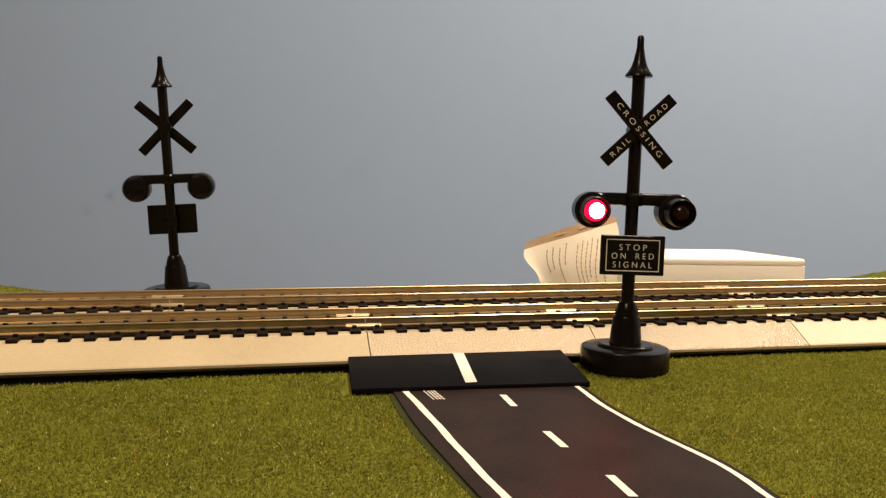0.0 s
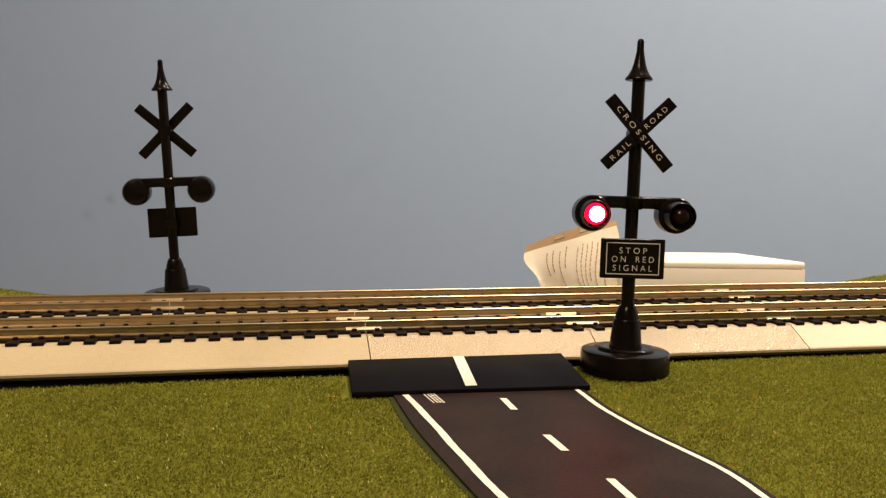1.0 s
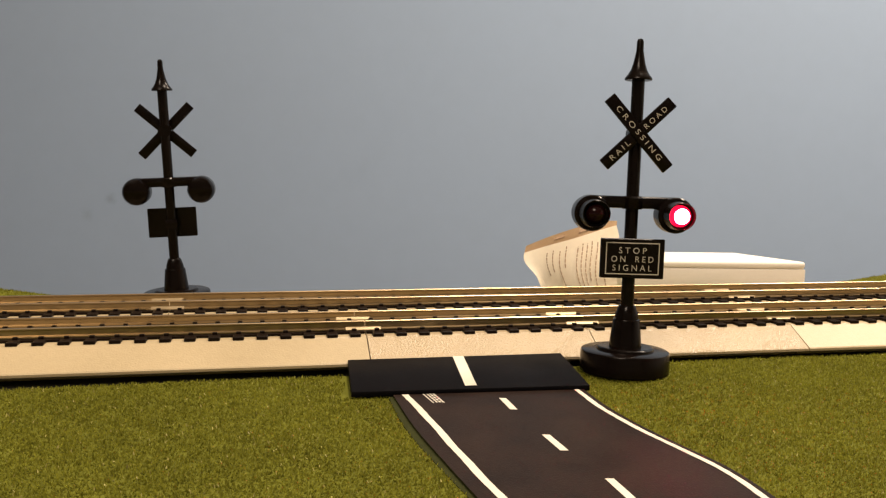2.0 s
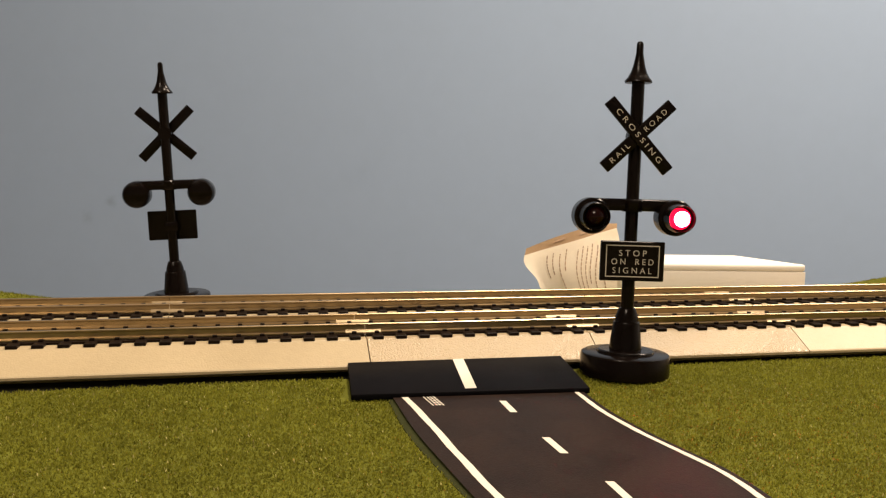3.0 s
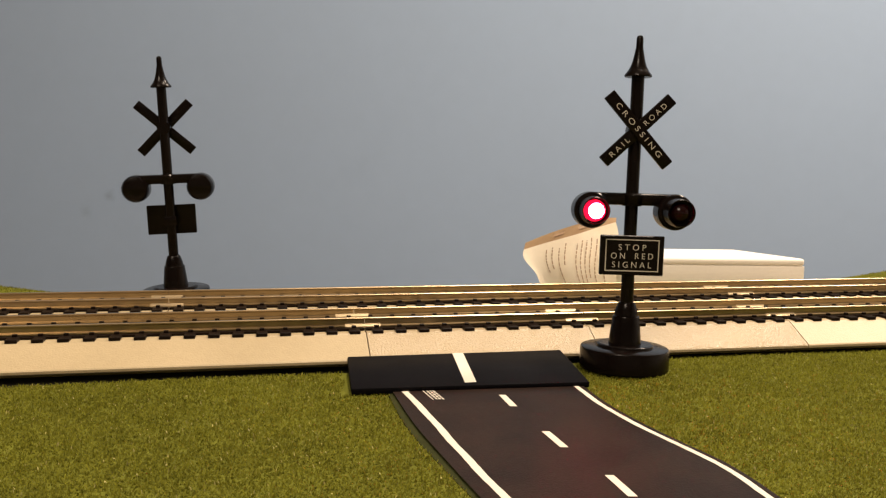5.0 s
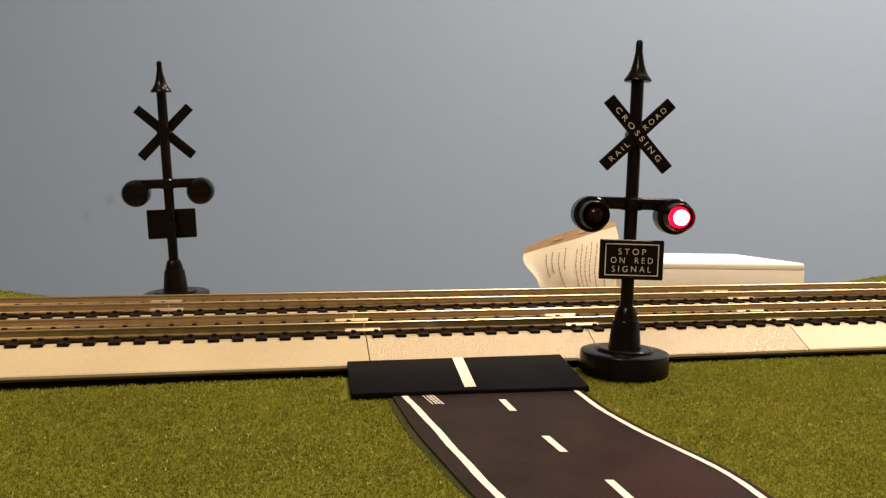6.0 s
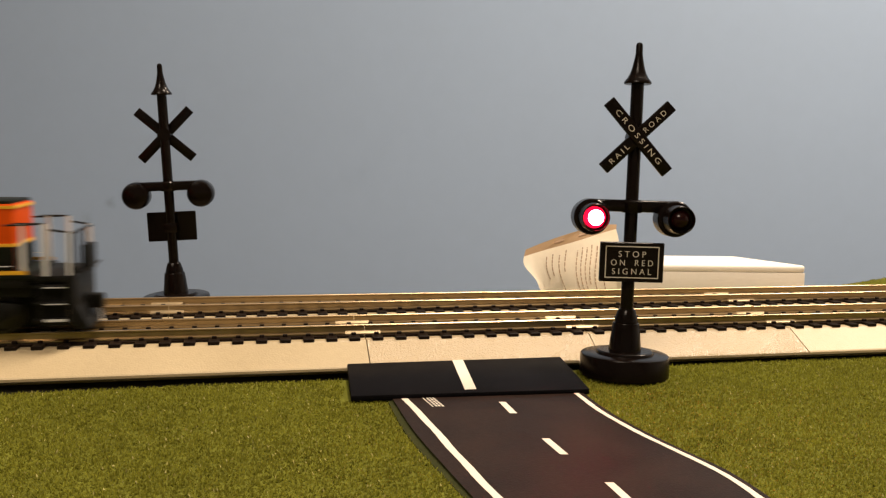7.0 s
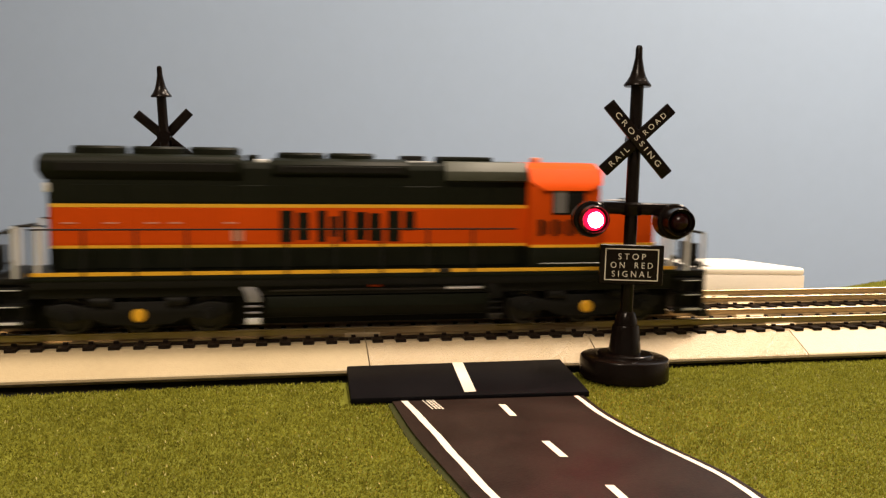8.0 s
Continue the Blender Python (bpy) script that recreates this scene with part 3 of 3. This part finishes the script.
    for v in bm.verts:
        if v.co.x < -100.0:
            v.co.x += 1.8 * max(0.0, (50.5 - v.co.z) / 4) + 1.0 * max(0.0, (v.co.z - 53) / 2.6)
    P("radiator_flare", bm, M_GREEN)
    for side in (-1, 1):
        P("radiator_screen", box(-96, -44, side * 12.0 - 0.25, side * 12.0 + 0.25, 50.3, 52.9, 0.1, 1), M_CHASSIS, "dark radiator screen")
    brake = [(-10.3, 49.0), (-11.6, 50.0), (-11.6, 52.9), (-10.2, 54.2), (-7.5, 54.9), (7.5, 54.9), (10.2, 54.2), (11.6, 52.9), (11.6, 50.0), (10.3, 49.0)]
    P("brake_housing", along(brake, -32.5, 11.0, 0.3), M_GREEN)
    for side in (-1, 1):
        P("brake_grille", box(-30.5, 9.0, side * 11.5 - 0.3, side * 11.5 + 0.3, 50.4, 52.5, 0.1, 1), M_CHASSIS, "dark brake grille")
        # small pale block below the flare on the rear end
        P("rear_pale_block", box(-100.3, -98.1, min(side * 5, side * 9.6), max(side * 5, side * 9.6), 43.8, 46.6, 0.3), M_STEEL, "pale block on the rear end")
    P("rear_hood_panel", box(-99.2, -98.0, -9, 9, 20, 50, 0.3), M_GREEN)
    P("rear_headlight_box", box(-100.5, -98.2, -4, 4, 44, 49.5, 0.4), M_GREEN)
    for side in (-1, 1):
        y = side * 10.5
        P("orange_band", box(-98.3, 51.4, y - 0.15, y + 0.15, 27.3, 39.6), M_ORANGE, "orange body band")
        P("upper_stripe", box(-98.3, 51.4, y - 0.22, y + 0.22, 39.3, 40.4), M_YELLOW)
        P("lower_stripe", box(-98.3, 51.4, y - 0.22, y + 0.22, 26.7, 27.6), M_YELLOW)
        # hood doors, recessed seams between them
        for k in range(17):
            x = -92 + k * 8.2
            P("hood_door", box(x, x + 7.6, y - 0.27, y + 0.27, 28.0, 39.0, 0.12, 1), M_ORANGE, "", h)
            if k % 2 == 0:
                P("hood_door", box(x, x + 15.6, y - 0.22, y + 0.22, 40.8, 46.3, 0.12, 1), M_GREEN, "", h)
        for k in range(16):
            x = -95 + k * 9.0
            P("lower_hood_door", box(x, x + 8.3, y - 0.2, y + 0.2, 20.4, 26.3, 0.12, 1), M_GREEN, "", h)
        # road emblem as plain dark bars
        for x0, w, z0, z1 in ((-30.0, 4.0, 28.4, 38.4), (-24.6, 3.8, 29.0, 37.8), (-18.4, 3.0, 28.4, 38.4), (-14.2, 2.4, 30.0, 36.6), (-11.0, 2.8, 28.4, 38.4),
                              (-6.4, 3.8, 29.0, 38.0), (-1.6, 3.6, 28.6, 37.6), (4.3, 4.2, 28.4, 38.4), (9.8, 3.6, 32.0, 38.2)):
            P("emblem_bar", box(x0, x0 + w, y - 0.33, y + 0.33, z0, z1), M_GREEN, "dark green emblem bar", t, False)
        # door latches, their glints put in as pale colour, and a faded plate
        for x in (-95.0, -83.0, -71.0, -64.0, -47.5):
            P("latch_glint", box(x, x + 4.2, y - 0.4, y + 0.4, 34.3, 34.7), M_PLATE, "", h, False)
        P("door_plate", box(-45.0, -41.4, y - 0.36, y + 0.36, 28.8, 32.6), M_PLATE, "faded pale plate", h, False)
        # filter pod
        P("filter_pod", along([(side * 9.5, 47.8), (side * 12.6, 48.4), (side * 12.4, 51.4), (side * 9.8, 54.4), (side * 7, 54.6)], 23.2, 51.4, 0.15), M_POD, "grey-green filter housing")
    for x0, x1, z in ((-93.5, -77.1, 58.0), (-76.0, -59.4, 58.0), (-58.3, -42.5, 58.0), (-30.8, -15.3, 56.7), (-14.5, 1.2, 56.7)):
        r = (x1 - x0) / 2
        f = P("roof_fan", turned([(r * 0.92, 53.4), (r, 54.4), (r, z - 0.7), (r * 0.94, z - 0.1), (r * 0.84, z), (r * 0.8, z - 0.5), (0, z - 0.6)], 32, Matrix.Translation(((x0 + x1) / 2, 0, 0))), M_GREEN, "round roof fan")
        bm = bmesh.new()
        for a in range(6):
            join(bm, box(-r * 0.9, r * 0.9, -0.2, 0.2, z - 0.35, z + 0.05), Matrix.Translation(((x0 + x1) / 2, 0, 0)) @ Matrix.Rotation(math.pi * a / 6, 4, "Z"))
        P("fan_grille", bm, M_GREEN, "", f, False)
    P("exhaust_stack", box(10, 17.5, -4, 4, 53.7, 56.2, 0.4), M_CHASSIS)
    P("roof_blower", box(22.5, 40.5, -6, 6, 53.8, 56.1, 0.8), M_GREEN)
    # glint at the foot of the exhaust, made as a silver strip
    P("exhaust_glint", box(8.0, 20.0, -6.4, -4.8, 53.9, 54.5, 0.15), M_STEEL, "silver strip standing in for a glint by the exhaust")
    P("lifting_lug", box(-37.5, -33.4, -9, -7, 53, 54.5, 0.3), M_STEEL)
    P("roof_hatch", box(-40.4, -36.6, -5, 5, 53.6, 55.8, 0.4), M_GREEN)
    # cab
    cab = [(-16.4, 26.7), (16.4, 26.7), (16.4, 46.2), (12.6, 51.8), (8.0, 53.6), (-8.0, 53.6), (-12.6, 51.8), (-16.4, 46.2)]
    c = P("cab", along(cab, 51.2, 75.0, 0.2), M_ORANGE, "orange cab")
    roof = [(-17.5, 45.6), (-16.6, 48.4), (-12.9, 52.6), (-8.1, 54.5), (8.1, 54.5), (12.9, 52.6), (16.6, 48.4), (17.5, 45.6), (17.0, 45.4), (16.0, 48.0), (12.4, 51.8), (8, 53.7), (-8, 53.7), (-12.4, 51.8), (-16.0, 48.0), (-17.0, 45.4)]
    bm = along(roof, 50.8, 75.6)
    for v in bm.verts:
        if v.co.z < 46.5:
            v.co.x += 4.5 if v.co.x < 60 else -4.5
    P("cab_roof", bm, M_ORANGE, "orange sloped cab roof", c)
    P("roof_antenna", box(55.8, 58.6, -2.5, 2.5, 53.8, 56.2, 0.4), M_PLATE, "pale roof antenna", c)
    for side in (-1, 1):
        y = side * 16.45
        w = P("cab_window", box(58.2, 69.6, y - 0.25, y + 0.25, 37.6, 46.0, 0.2), M_CHASSIS, "", c)
        P("window_pane", box(58.9, 63.2, y - 0.35, y + 0.35, 38.2, 45.5), M_PANE, "pale window pane", w)
        P("window_pane", box(65.8, 69.0, y - 0.35, y + 0.35, 38.2, 45.5), M_CHASSIS, "dark window pane", w)
        P("cab_stripe", box(51.2, 75.1, y - 0.2, y + 0.2, 26.7, 27.6), M_YELLOW, "", c)
        for k in range(4):
            bm = box(53.6 + k * 5.1, 55.2 + k * 5.1, y - 0.25, y + 0.25, 30.6, 36.0)
            box(56.1 + k * 5.1, 57.3 + k * 5.1, y - 0.25, y + 0.25, 31.2, 35.4, bm=bm)
            P("number_bar", bm, M_GREEN, "dark number bars", c, False)
    P("cab_base", box(51.2, 75.0, -16.4, 16.4, 19.0, 26.7, 0.15), M_GREEN, "", c)
    # short hood
    n = P("short_hood", box(75.0, 97.4, -11, 11, 19, 39.8, 1.0, 3), M_ORANGE, "orange short hood")
    P("hood_top", box(75.0, 97.0, -10.7, 10.7, 39.2, 40.5, 0.4), M_GREEN, "dark hood top", n)
    for y in (-11.1, 11.1):
        P("hood_stripe", box(75.0, 97.6, y - 0.2, y + 0.2, 38.1, 39.0), M_YELLOW, "", n)
        P("hood_stripe", box(74.0, 97.6, y - 0.2, y + 0.2, 26.7, 27.6), M_YELLOW, "", n)
        P("hood_skirt", box(74.0, 97.3, y - 0.12, y + 0.12, 19.5, 26.7), M_GREEN, "", n)
    P("hood_stripe", box(97.2, 97.7, -10.5, 10.5, 26.7, 27.6), M_YELLOW, "", n)
    P("hood_stripe", box(97.2, 97.7, -10.5, 10.5, 38.1, 39.0), M_YELLOW, "", n)
    P("hood_skirt", box(97.1, 97.6, -10.4, 10.4, 19.5, 26.7), M_GREEN, "", n)
    P("hood_bell", turned([(1.6, 40.2), (1.5, 41.6), (0.9, 42.6), (0, 42.8)], 16, Matrix.Translation((88, -4, 0))), M_CHASSIS, "", n)
    P("hood_grab_rail", rod((80, -8, 42.0), (87, -8, 42.0), 0.25), M_STEEL, "", n)
    hl = P("headlight_box", box(75.0, 79.2, -8, 8, 46.8, 52.6, 0.8), M_NUMBER_GLOW, "glowing red-lit headlight housing")
    for z in (48.6,):
        P("headlight", turned([(0.7, 0), (0.7, 0.5), (0.4, 0.8)], 16, Matrix.Translation((79.0, -3.0, z)) @ Matrix.Rotation(radians(90), 4, "Y")), M_HEADLIGHT, "lit headlight", hl)
    P("number_board", box(74.6, 76.6, -8.25, -7.9, 47.6, 51.2), M_CHASSIS, "dark number board", hl)
    P("drive_block", box(-106, 106, -6.0, 6.0, 1.2, 12.5, 0.4), M_CHASSIS)
    # fuel tank
    tank = [(-11, 13), (-15, 11.5), (-15.5, 8), (-13, 4.6), (-9, 3.8), (9, 3.8), (13, 4.6), (15.5, 8), (15, 11.5), (11, 13)]
    P("fuel_tank", along(tank, -34.6, 37.7, 0.3), M_GREEN, "dark green fuel tank")
    for y in (-12.8, 12.8):
        P("air_tank", turned([(1.0, -17), (1.9, -16.2), (1.9, 16.2), (1.0, 17)], 16, Matrix.Translation((16, y, 14)) @ Matrix.Rotation(radians(90), 4, "Y")), M_CHASSIS)
        s = -1 if y < 0 else 1
        P("fuel_filler", box(-2, 1.6, s * 15.2, s * 15.9, 14.4, 15.3), M_ORANGE, "red filler cap")
        P("tank_pipe", rod((-33, s * 15.6, 13.6), (36, s * 15.6, 13.6), 0.45), M_WHEEL, "thin grey pipe along the tank")
        # highlight on the front stretch of the pipe, put in as silver colour
        P("pipe_highlight", rod((23, s * 15.8, 13.7), (35, s * 15.8, 13.7), 0.5), M_STEEL, "pale painted highlight on the tank pipe")
        P("sill_port", box(20.0, 24.0, s * 17.95 - 0.2, s * 17.95 + 0.2, 19.0, 20.3, 0.1), M_WHEEL)
        P("lower_handrail", rod((54, s * 17.9, 21.6), (98, s * 17.9, 21.6), 0.10), M_STEEL)
        for x in (-38.6, 39.2):
            metal = M_GREY if x < 0 else M_CHASSIS
            shape = [(x - 3.8, 15.6), (x + 0.2, 15.6), (x + 2.4, 12.6), (x + 2.4, 10.2), (x - 1.6, 10.2), (x - 2.4, 13.0)]
            b = P("side_bracket", prism(shape, s * 16.6 - 0.5, s * 16.6 + 0.5, 0.2), metal, "silver bracket" if x < 0 else "")
            for z, dz in ((8.6, 0.5), (6.6, 0.5), (3.2, 1.9)):
                P("bracket_rung", box(x - 2.0, x + 2.4, s * 16.4 - 0.8, s * 16.4 + 0.8, z, z + dz, 0.15), (M_STEEL if z < 5 else M_GREY) if x < 0 else (M_WHEEL if z < 5 else M_CHASSIS), "", b)
            for dx in (-1.8, 2.1):
                P("bracket_side", box(x + dx - 0.25, x + dx + 0.25, s * 16.0 - 0.3, s * 16.0 + 0.3, 3.4, 10.2), M_CHASSIS, "", b)
    # trucks
    wheels = []
    for cx in (-72.7, 71.9):
        tr = part("truck", box(-24, 24, -8, 8, 5, 12, 0.6), M_CHASSIS, t, "black six-wheel truck", at(cx, 0, 0), True)
        for y in (-13.2, 13.2):
            fr = [(-27, 6.8), (-27, 9.6), (-21, 10.4), (-14, 8.8), (-8, 10.6), (8, 10.6), (14, 8.8), (21, 10.4), (27, 9.6), (27, 6.8), (22, 4.6), (14, 5.4), (9, 3.4), (-9, 3.4), (-14, 5.4), (-22, 4.6)]
            P("side_frame", prism(fr, y - 1.2, y + 1.2, 0.25), M_CHASSIS, "", tr)
            for k in (-20.5, 0, 20.5):
                P("bearing_cap", turned([(2.1, 0), (2.1, 1.0), (1.6, 1.6), (0, 1.7)], 20, Matrix.Translation((k, y + (-1.1 if y < 0 else 1.1), 6.4)) @ Matrix.Rotation(radians(90 if y < 0 else -90), 4, "X")), M_YELLOW if k == 0 else M_CHASSIS, "yellow bearing cap" if k == 0 else "", tr)
            for k in (-11, 11):
                P("brake_cylinder", turned([(1.6, -3), (1.6, 3)], 14, Matrix.Translation((k, y * 1.09, 10.8)) @ Matrix.Rotation(radians(90), 4, "Y")), M_CHASSIS, "", tr)
        for k in (-20.5, 0, 20.5):
            bm = bmesh.new()
            for s in (-1, 1):
                join(bm, turned([(6.4, 0), (6.4, 0.6), (5.7, 0.8), (5.6, 3.0), (4.6, 3.0), (4.2, 2.4), (1.6, 2.4), (1.4, 2.9), (0, 2.9)], 28,
                                Matrix.Translation((0, s * 7.6, 0)) @ Matrix.Rotation(radians(-90 * s), 4, "X")))
            join(bm, rod((0, -8, 0), (0, 8, 0), 1.2))
            wheels.append((part("wheelset", bm, M_WHEEL, tr, "metal wheelset", at(k, 0, 5.65), True), k))
    # ends: pilots, steps, couplers, railings
    for e in (-1, 1):
        x = e * 115.0
        P("pilot", box(min(x, x - e * 2.0), max(x, x - e * 2.0), -15.5, 15.5, 3.0, 17.5, 0.4), M_CHASSIS)
        P("end_platform", box(min(e * 102, e * 115), max(e * 102, e * 115), -15.5, 15.5, 16.4, 18.4, 0.3), M_CHASSIS)
        plow = prism([(e * 113.5, 1.6), (e * 118.5, 1.6), (e * 115.2, 8.5), (e * 113.5, 8.5)], -13.5, 13.5, 0.2)
        P("snow_plow", plow, M_CHASSIS)
        cp = P("coupler", box(min(e * 114, e * 120.5), max(e * 114, e * 120.5), -2.2, 2.2, 6.0, 10.5, 0.7), M_CHASSIS, "black knuckle coupler")
        P("coupler_pin", rod((e * 119, 0, 6), (e * 119.6, 0, 1.4), 0.35), M_STEEL, "", cp)
        for s in (-1, 1):
            st = P("step_well", box(min(e * 104, e * 112), max(e * 104, e * 112), min(s * 13.0, s * 14.2), max(s * 13.0, s * 14.2), 3.0, 17, 0.3), M_CHASSIS)
            for z in (4.6, 9.8, 14.8):
                P("step", box(min(e * 103.5, e * 112.5), max(e * 103.5, e * 112.5), min(s * 14.0, s * 16.8), max(s * 14.0, s * 16.8), z, z + 0.8, 0.15), M_CHASSIS, "", st)
                P("step_edge", box(min(e * 106.4, e * 112.4), max(e * 106.4, e * 112.4), min(s * 16.7, s * 17.1), max(s * 16.7, s * 17.1), z + 0.05, z + (0.8 if z < 5 else 0.3)), M_STEEL, "white step edge", st)
            for xx, r in ((100.8, 0.7), (107.0, 0.75)):
                P("grab_post", rod((e * xx, s * 16.6, 18.5), (e * xx, s * 16.6, 34), r), M_STEEL, "pale grey handrail post")
            P("grab_post", rod((e * 113.4, s * 15.6, 18.5), (e * 113.4, s * 15.6, 31.5), 0.5), M_STEEL, "pale grey handrail post")
            P("grab_rail", rod((e * 98.5, s * 16.6, 34), (e * 107.0, s * 16.6, 34), 0.35), M_CHASSIS)
            P("grab_rail", rod((e * 108.2, s * 15.6, 32.2), (e * 113.4, s * 15.6, 31.4), 0.35), M_CHASSIS)
            for xx in (105.4, 112.8):
                P("step_post", rod((e * xx, s * 16.6, 4.8), (e * xx, s * 16.6, 18.5), 0.4), M_CHASSIS)
            P("ditch_light", turned([(1.2, 0), (1.3, 1.6), (0.9, 2.0)], 14, Matrix.Translation((e * 113.6, s * 10, 19.6)) @ Matrix.Rotation(radians(90 * e), 4, "Y")), M_CHASSIS)
        for y in (-15, -5, 5, 15):
            P("end_post", rod((e * 114.2, y, 17), (e * 114.2, y, 31), 0.4), M_STEEL if y == 15 else M_CHASSIS)
        P("end_rail", rod((e * 114.2, -15, 31), (e * 114.2, 15, 31), 0.4), M_CHASSIS)
        P("drop_step", box(min(e * 115, e * 117.5), max(e * 115, e * 117.5), -5, 5, 18.4, 26.5, 0.3), M_CHASSIS)
        P("air_hose", rod((e * 116, -6, 11), (e * 117.5, -6.5, 4), 0.5), M_CHASSIS)
        P("uncoupling_lever", rod((e * 117.2, -14, 19.4), (e * 117.2, 14, 19.4), 0.3), M_CHASSIS)
    for s in (-1, 1):
        P("side_handrail", rod((-103.4, s * 17.2, 33.0), (46, s * 17.2, 33.0), 0.28), M_CHASSIS, "thin dark handrail")
        P("side_handrail", rod((96, s * 17.0, 33.6), (103.4, s * 17.0, 33.8), 0.3), M_CHASSIS)
        for k in range(10):
            x = -102.7 + k * 14.9
            P("handrail_post", rod((x, s * 18.1, 18.2), (x, s * 17.2, 33.0), 0.42), M_CHASSIS)
    return t, wheels


# ---- grass ----
def grass():
    """Short fibres of the mat, denser than the eye can count."""
    rng = np.random.default_rng(3)
    n = 520000
    x = rng.uniform(-230, 230, n)
    y = rng.uniform(118, 312, n)
    off = -x * SIN + (y - TRACK_Y) * COS
    keep = (off < -36.7 + 5.5 * np.clip((x + 150) / 250, 0, 1)) & (np.abs(x) < 0.53 * y + 14)
    ys = np.linspace(100, 260, 161)
    left = np.array([card_left(v) for v in ys])
    right = np.array([LINE_RIGHT(v) + 2.2 for v in ys])
    on_road = (y < 251) & (x > np.interp(y, ys, left) - 0.1) & (x < np.interp(y, ys, right) + 0.1)
    on_base = (x - 58.1) ** 2 + (y - 271) ** 2 < 14.0 ** 2
    f = y - 0.166 * (x + 24.5) - 234.6
    on_pad = (x > -29.5 + (f < 16) * 2) & (x < 43.2) & (f > -0.2) & (f < 36)
    keep &= ~(on_road | on_base | on_pad)
    x, y = x[keep], y[keep]
    # the strip at the far corners
    m = 26000
    x2 = np.concatenate([rng.uniform(-260, -130, m // 2), rng.uniform(165, 330, m // 2)])
    y2 = 374 + 0.2045 * (x2 + 200) - rng.uniform(0, 32, m)
    x, y = np.concatenate([x, x2]), np.concatenate([y, y2])
    z = np.array([mat_height(a, c) for a, c in zip(x, y)])
    k = len(x)
    az, tilt = rng.uniform(0, 2 * np.pi, k), rng.uniform(0.25, 1.2, k)
    ln, w = rng.uniform(0.5, 1.25, k), rng.uniform(0.08, 0.18, k)
    side = az + np.pi / 2 + rng.uniform(-0.5, 0.5, k)
    base = np.stack([x, y, z - 0.15], 1)
    wv = np.stack([np.cos(side) * w, np.sin(side) * w, np.zeros(k)], 1)
    tip = np.stack([np.cos(az) * np.sin(tilt) * ln, np.sin(az) * np.sin(tilt) * ln, np.cos(tilt) * ln], 1)
    v = np.stack([base - wv, base + wv, base + tip * 0.6 + wv * 1.1, base + tip, base + tip * 0.6 - wv * 1.1], 1).reshape(-1, 3) * MM
    me = bpy.data.meshes.new("grass")
    me.vertices.add(len(v))
    me.vertices.foreach_set("co", v.ravel())
    me.loops.add(5 * k)
    me.loops.foreach_set("vertex_index", np.arange(5 * k, dtype=np.int32))
    me.polygons.add(k)
    me.polygons.foreach_set("loop_start", np.arange(0, 5 * k, 5, dtype=np.int32))
    me.update(calc_edges=True)
    me.materials.append(M_GRASS)
    me.materials.append(M_STRAW)
    me.polygons.foreach_set("material_index", (rng.uniform(0, 1, k) < 0.02).astype(np.int32))
    ob = new("grass", me)
    tagged(ob, "short olive green turf fibres of the grass mat", "grass", "", "stuff")


# ---- build ----
room()
layout_table()
grass_mat()
road()
crossing_pad()
NEAR, NEAR_LAMPS = crossing_signal(at(57.5, 270.0, 0.1, -1.8, 1.05, 2), "black plastic toy crossing signal, one red lamp lit, beside the road", True)
FAR, FAR_LAMPS = crossing_signal(at(-111.8, 366.7, 0.1, 1.9, -2.5, 0) @ at(0, 0, 0, 0, 0, 190), "black plastic toy crossing signal, unlit and facing away, beyond the tracks", False)
white_box()
paper_carton()
LOCO, WHEELS = locomotive()
tracks()
grass()


# ---- movement ----
def motions():
    speed = 205.8
    rows = []
    for i in range(81):
        t = i / 10
        rows.append((t, on_track(95.8 - 120.5 + speed * (t - 8.0), 0, RAIL_TOP)))
    walk(LOCO, rows)
    for w, k in WHEELS:
        turn = math.degrees(speed / 5.65)
        walk(w, [(i / 30, at(k, 0, 5.65, 0, turn * i / 30, 0)) for i in range(241)])
    # the lamps turn their lit half to the front by turns
    for side, b in enumerate(NEAR_LAMPS):
        away = bool(side)
        rows = [(0.0, 176.0 * away)]
        for first in range(1, 238, 21):
            for q in range(3):
                rows.append(((first + q) / 30, 88.0 * (2 - q if away else q)))
            away = not away
        rows.append((8.0, 176.0 * away))
        walk(b, [(tt, at(0, -7.0, 0, 0, 0, a)) for tt, a in rows])


motions()
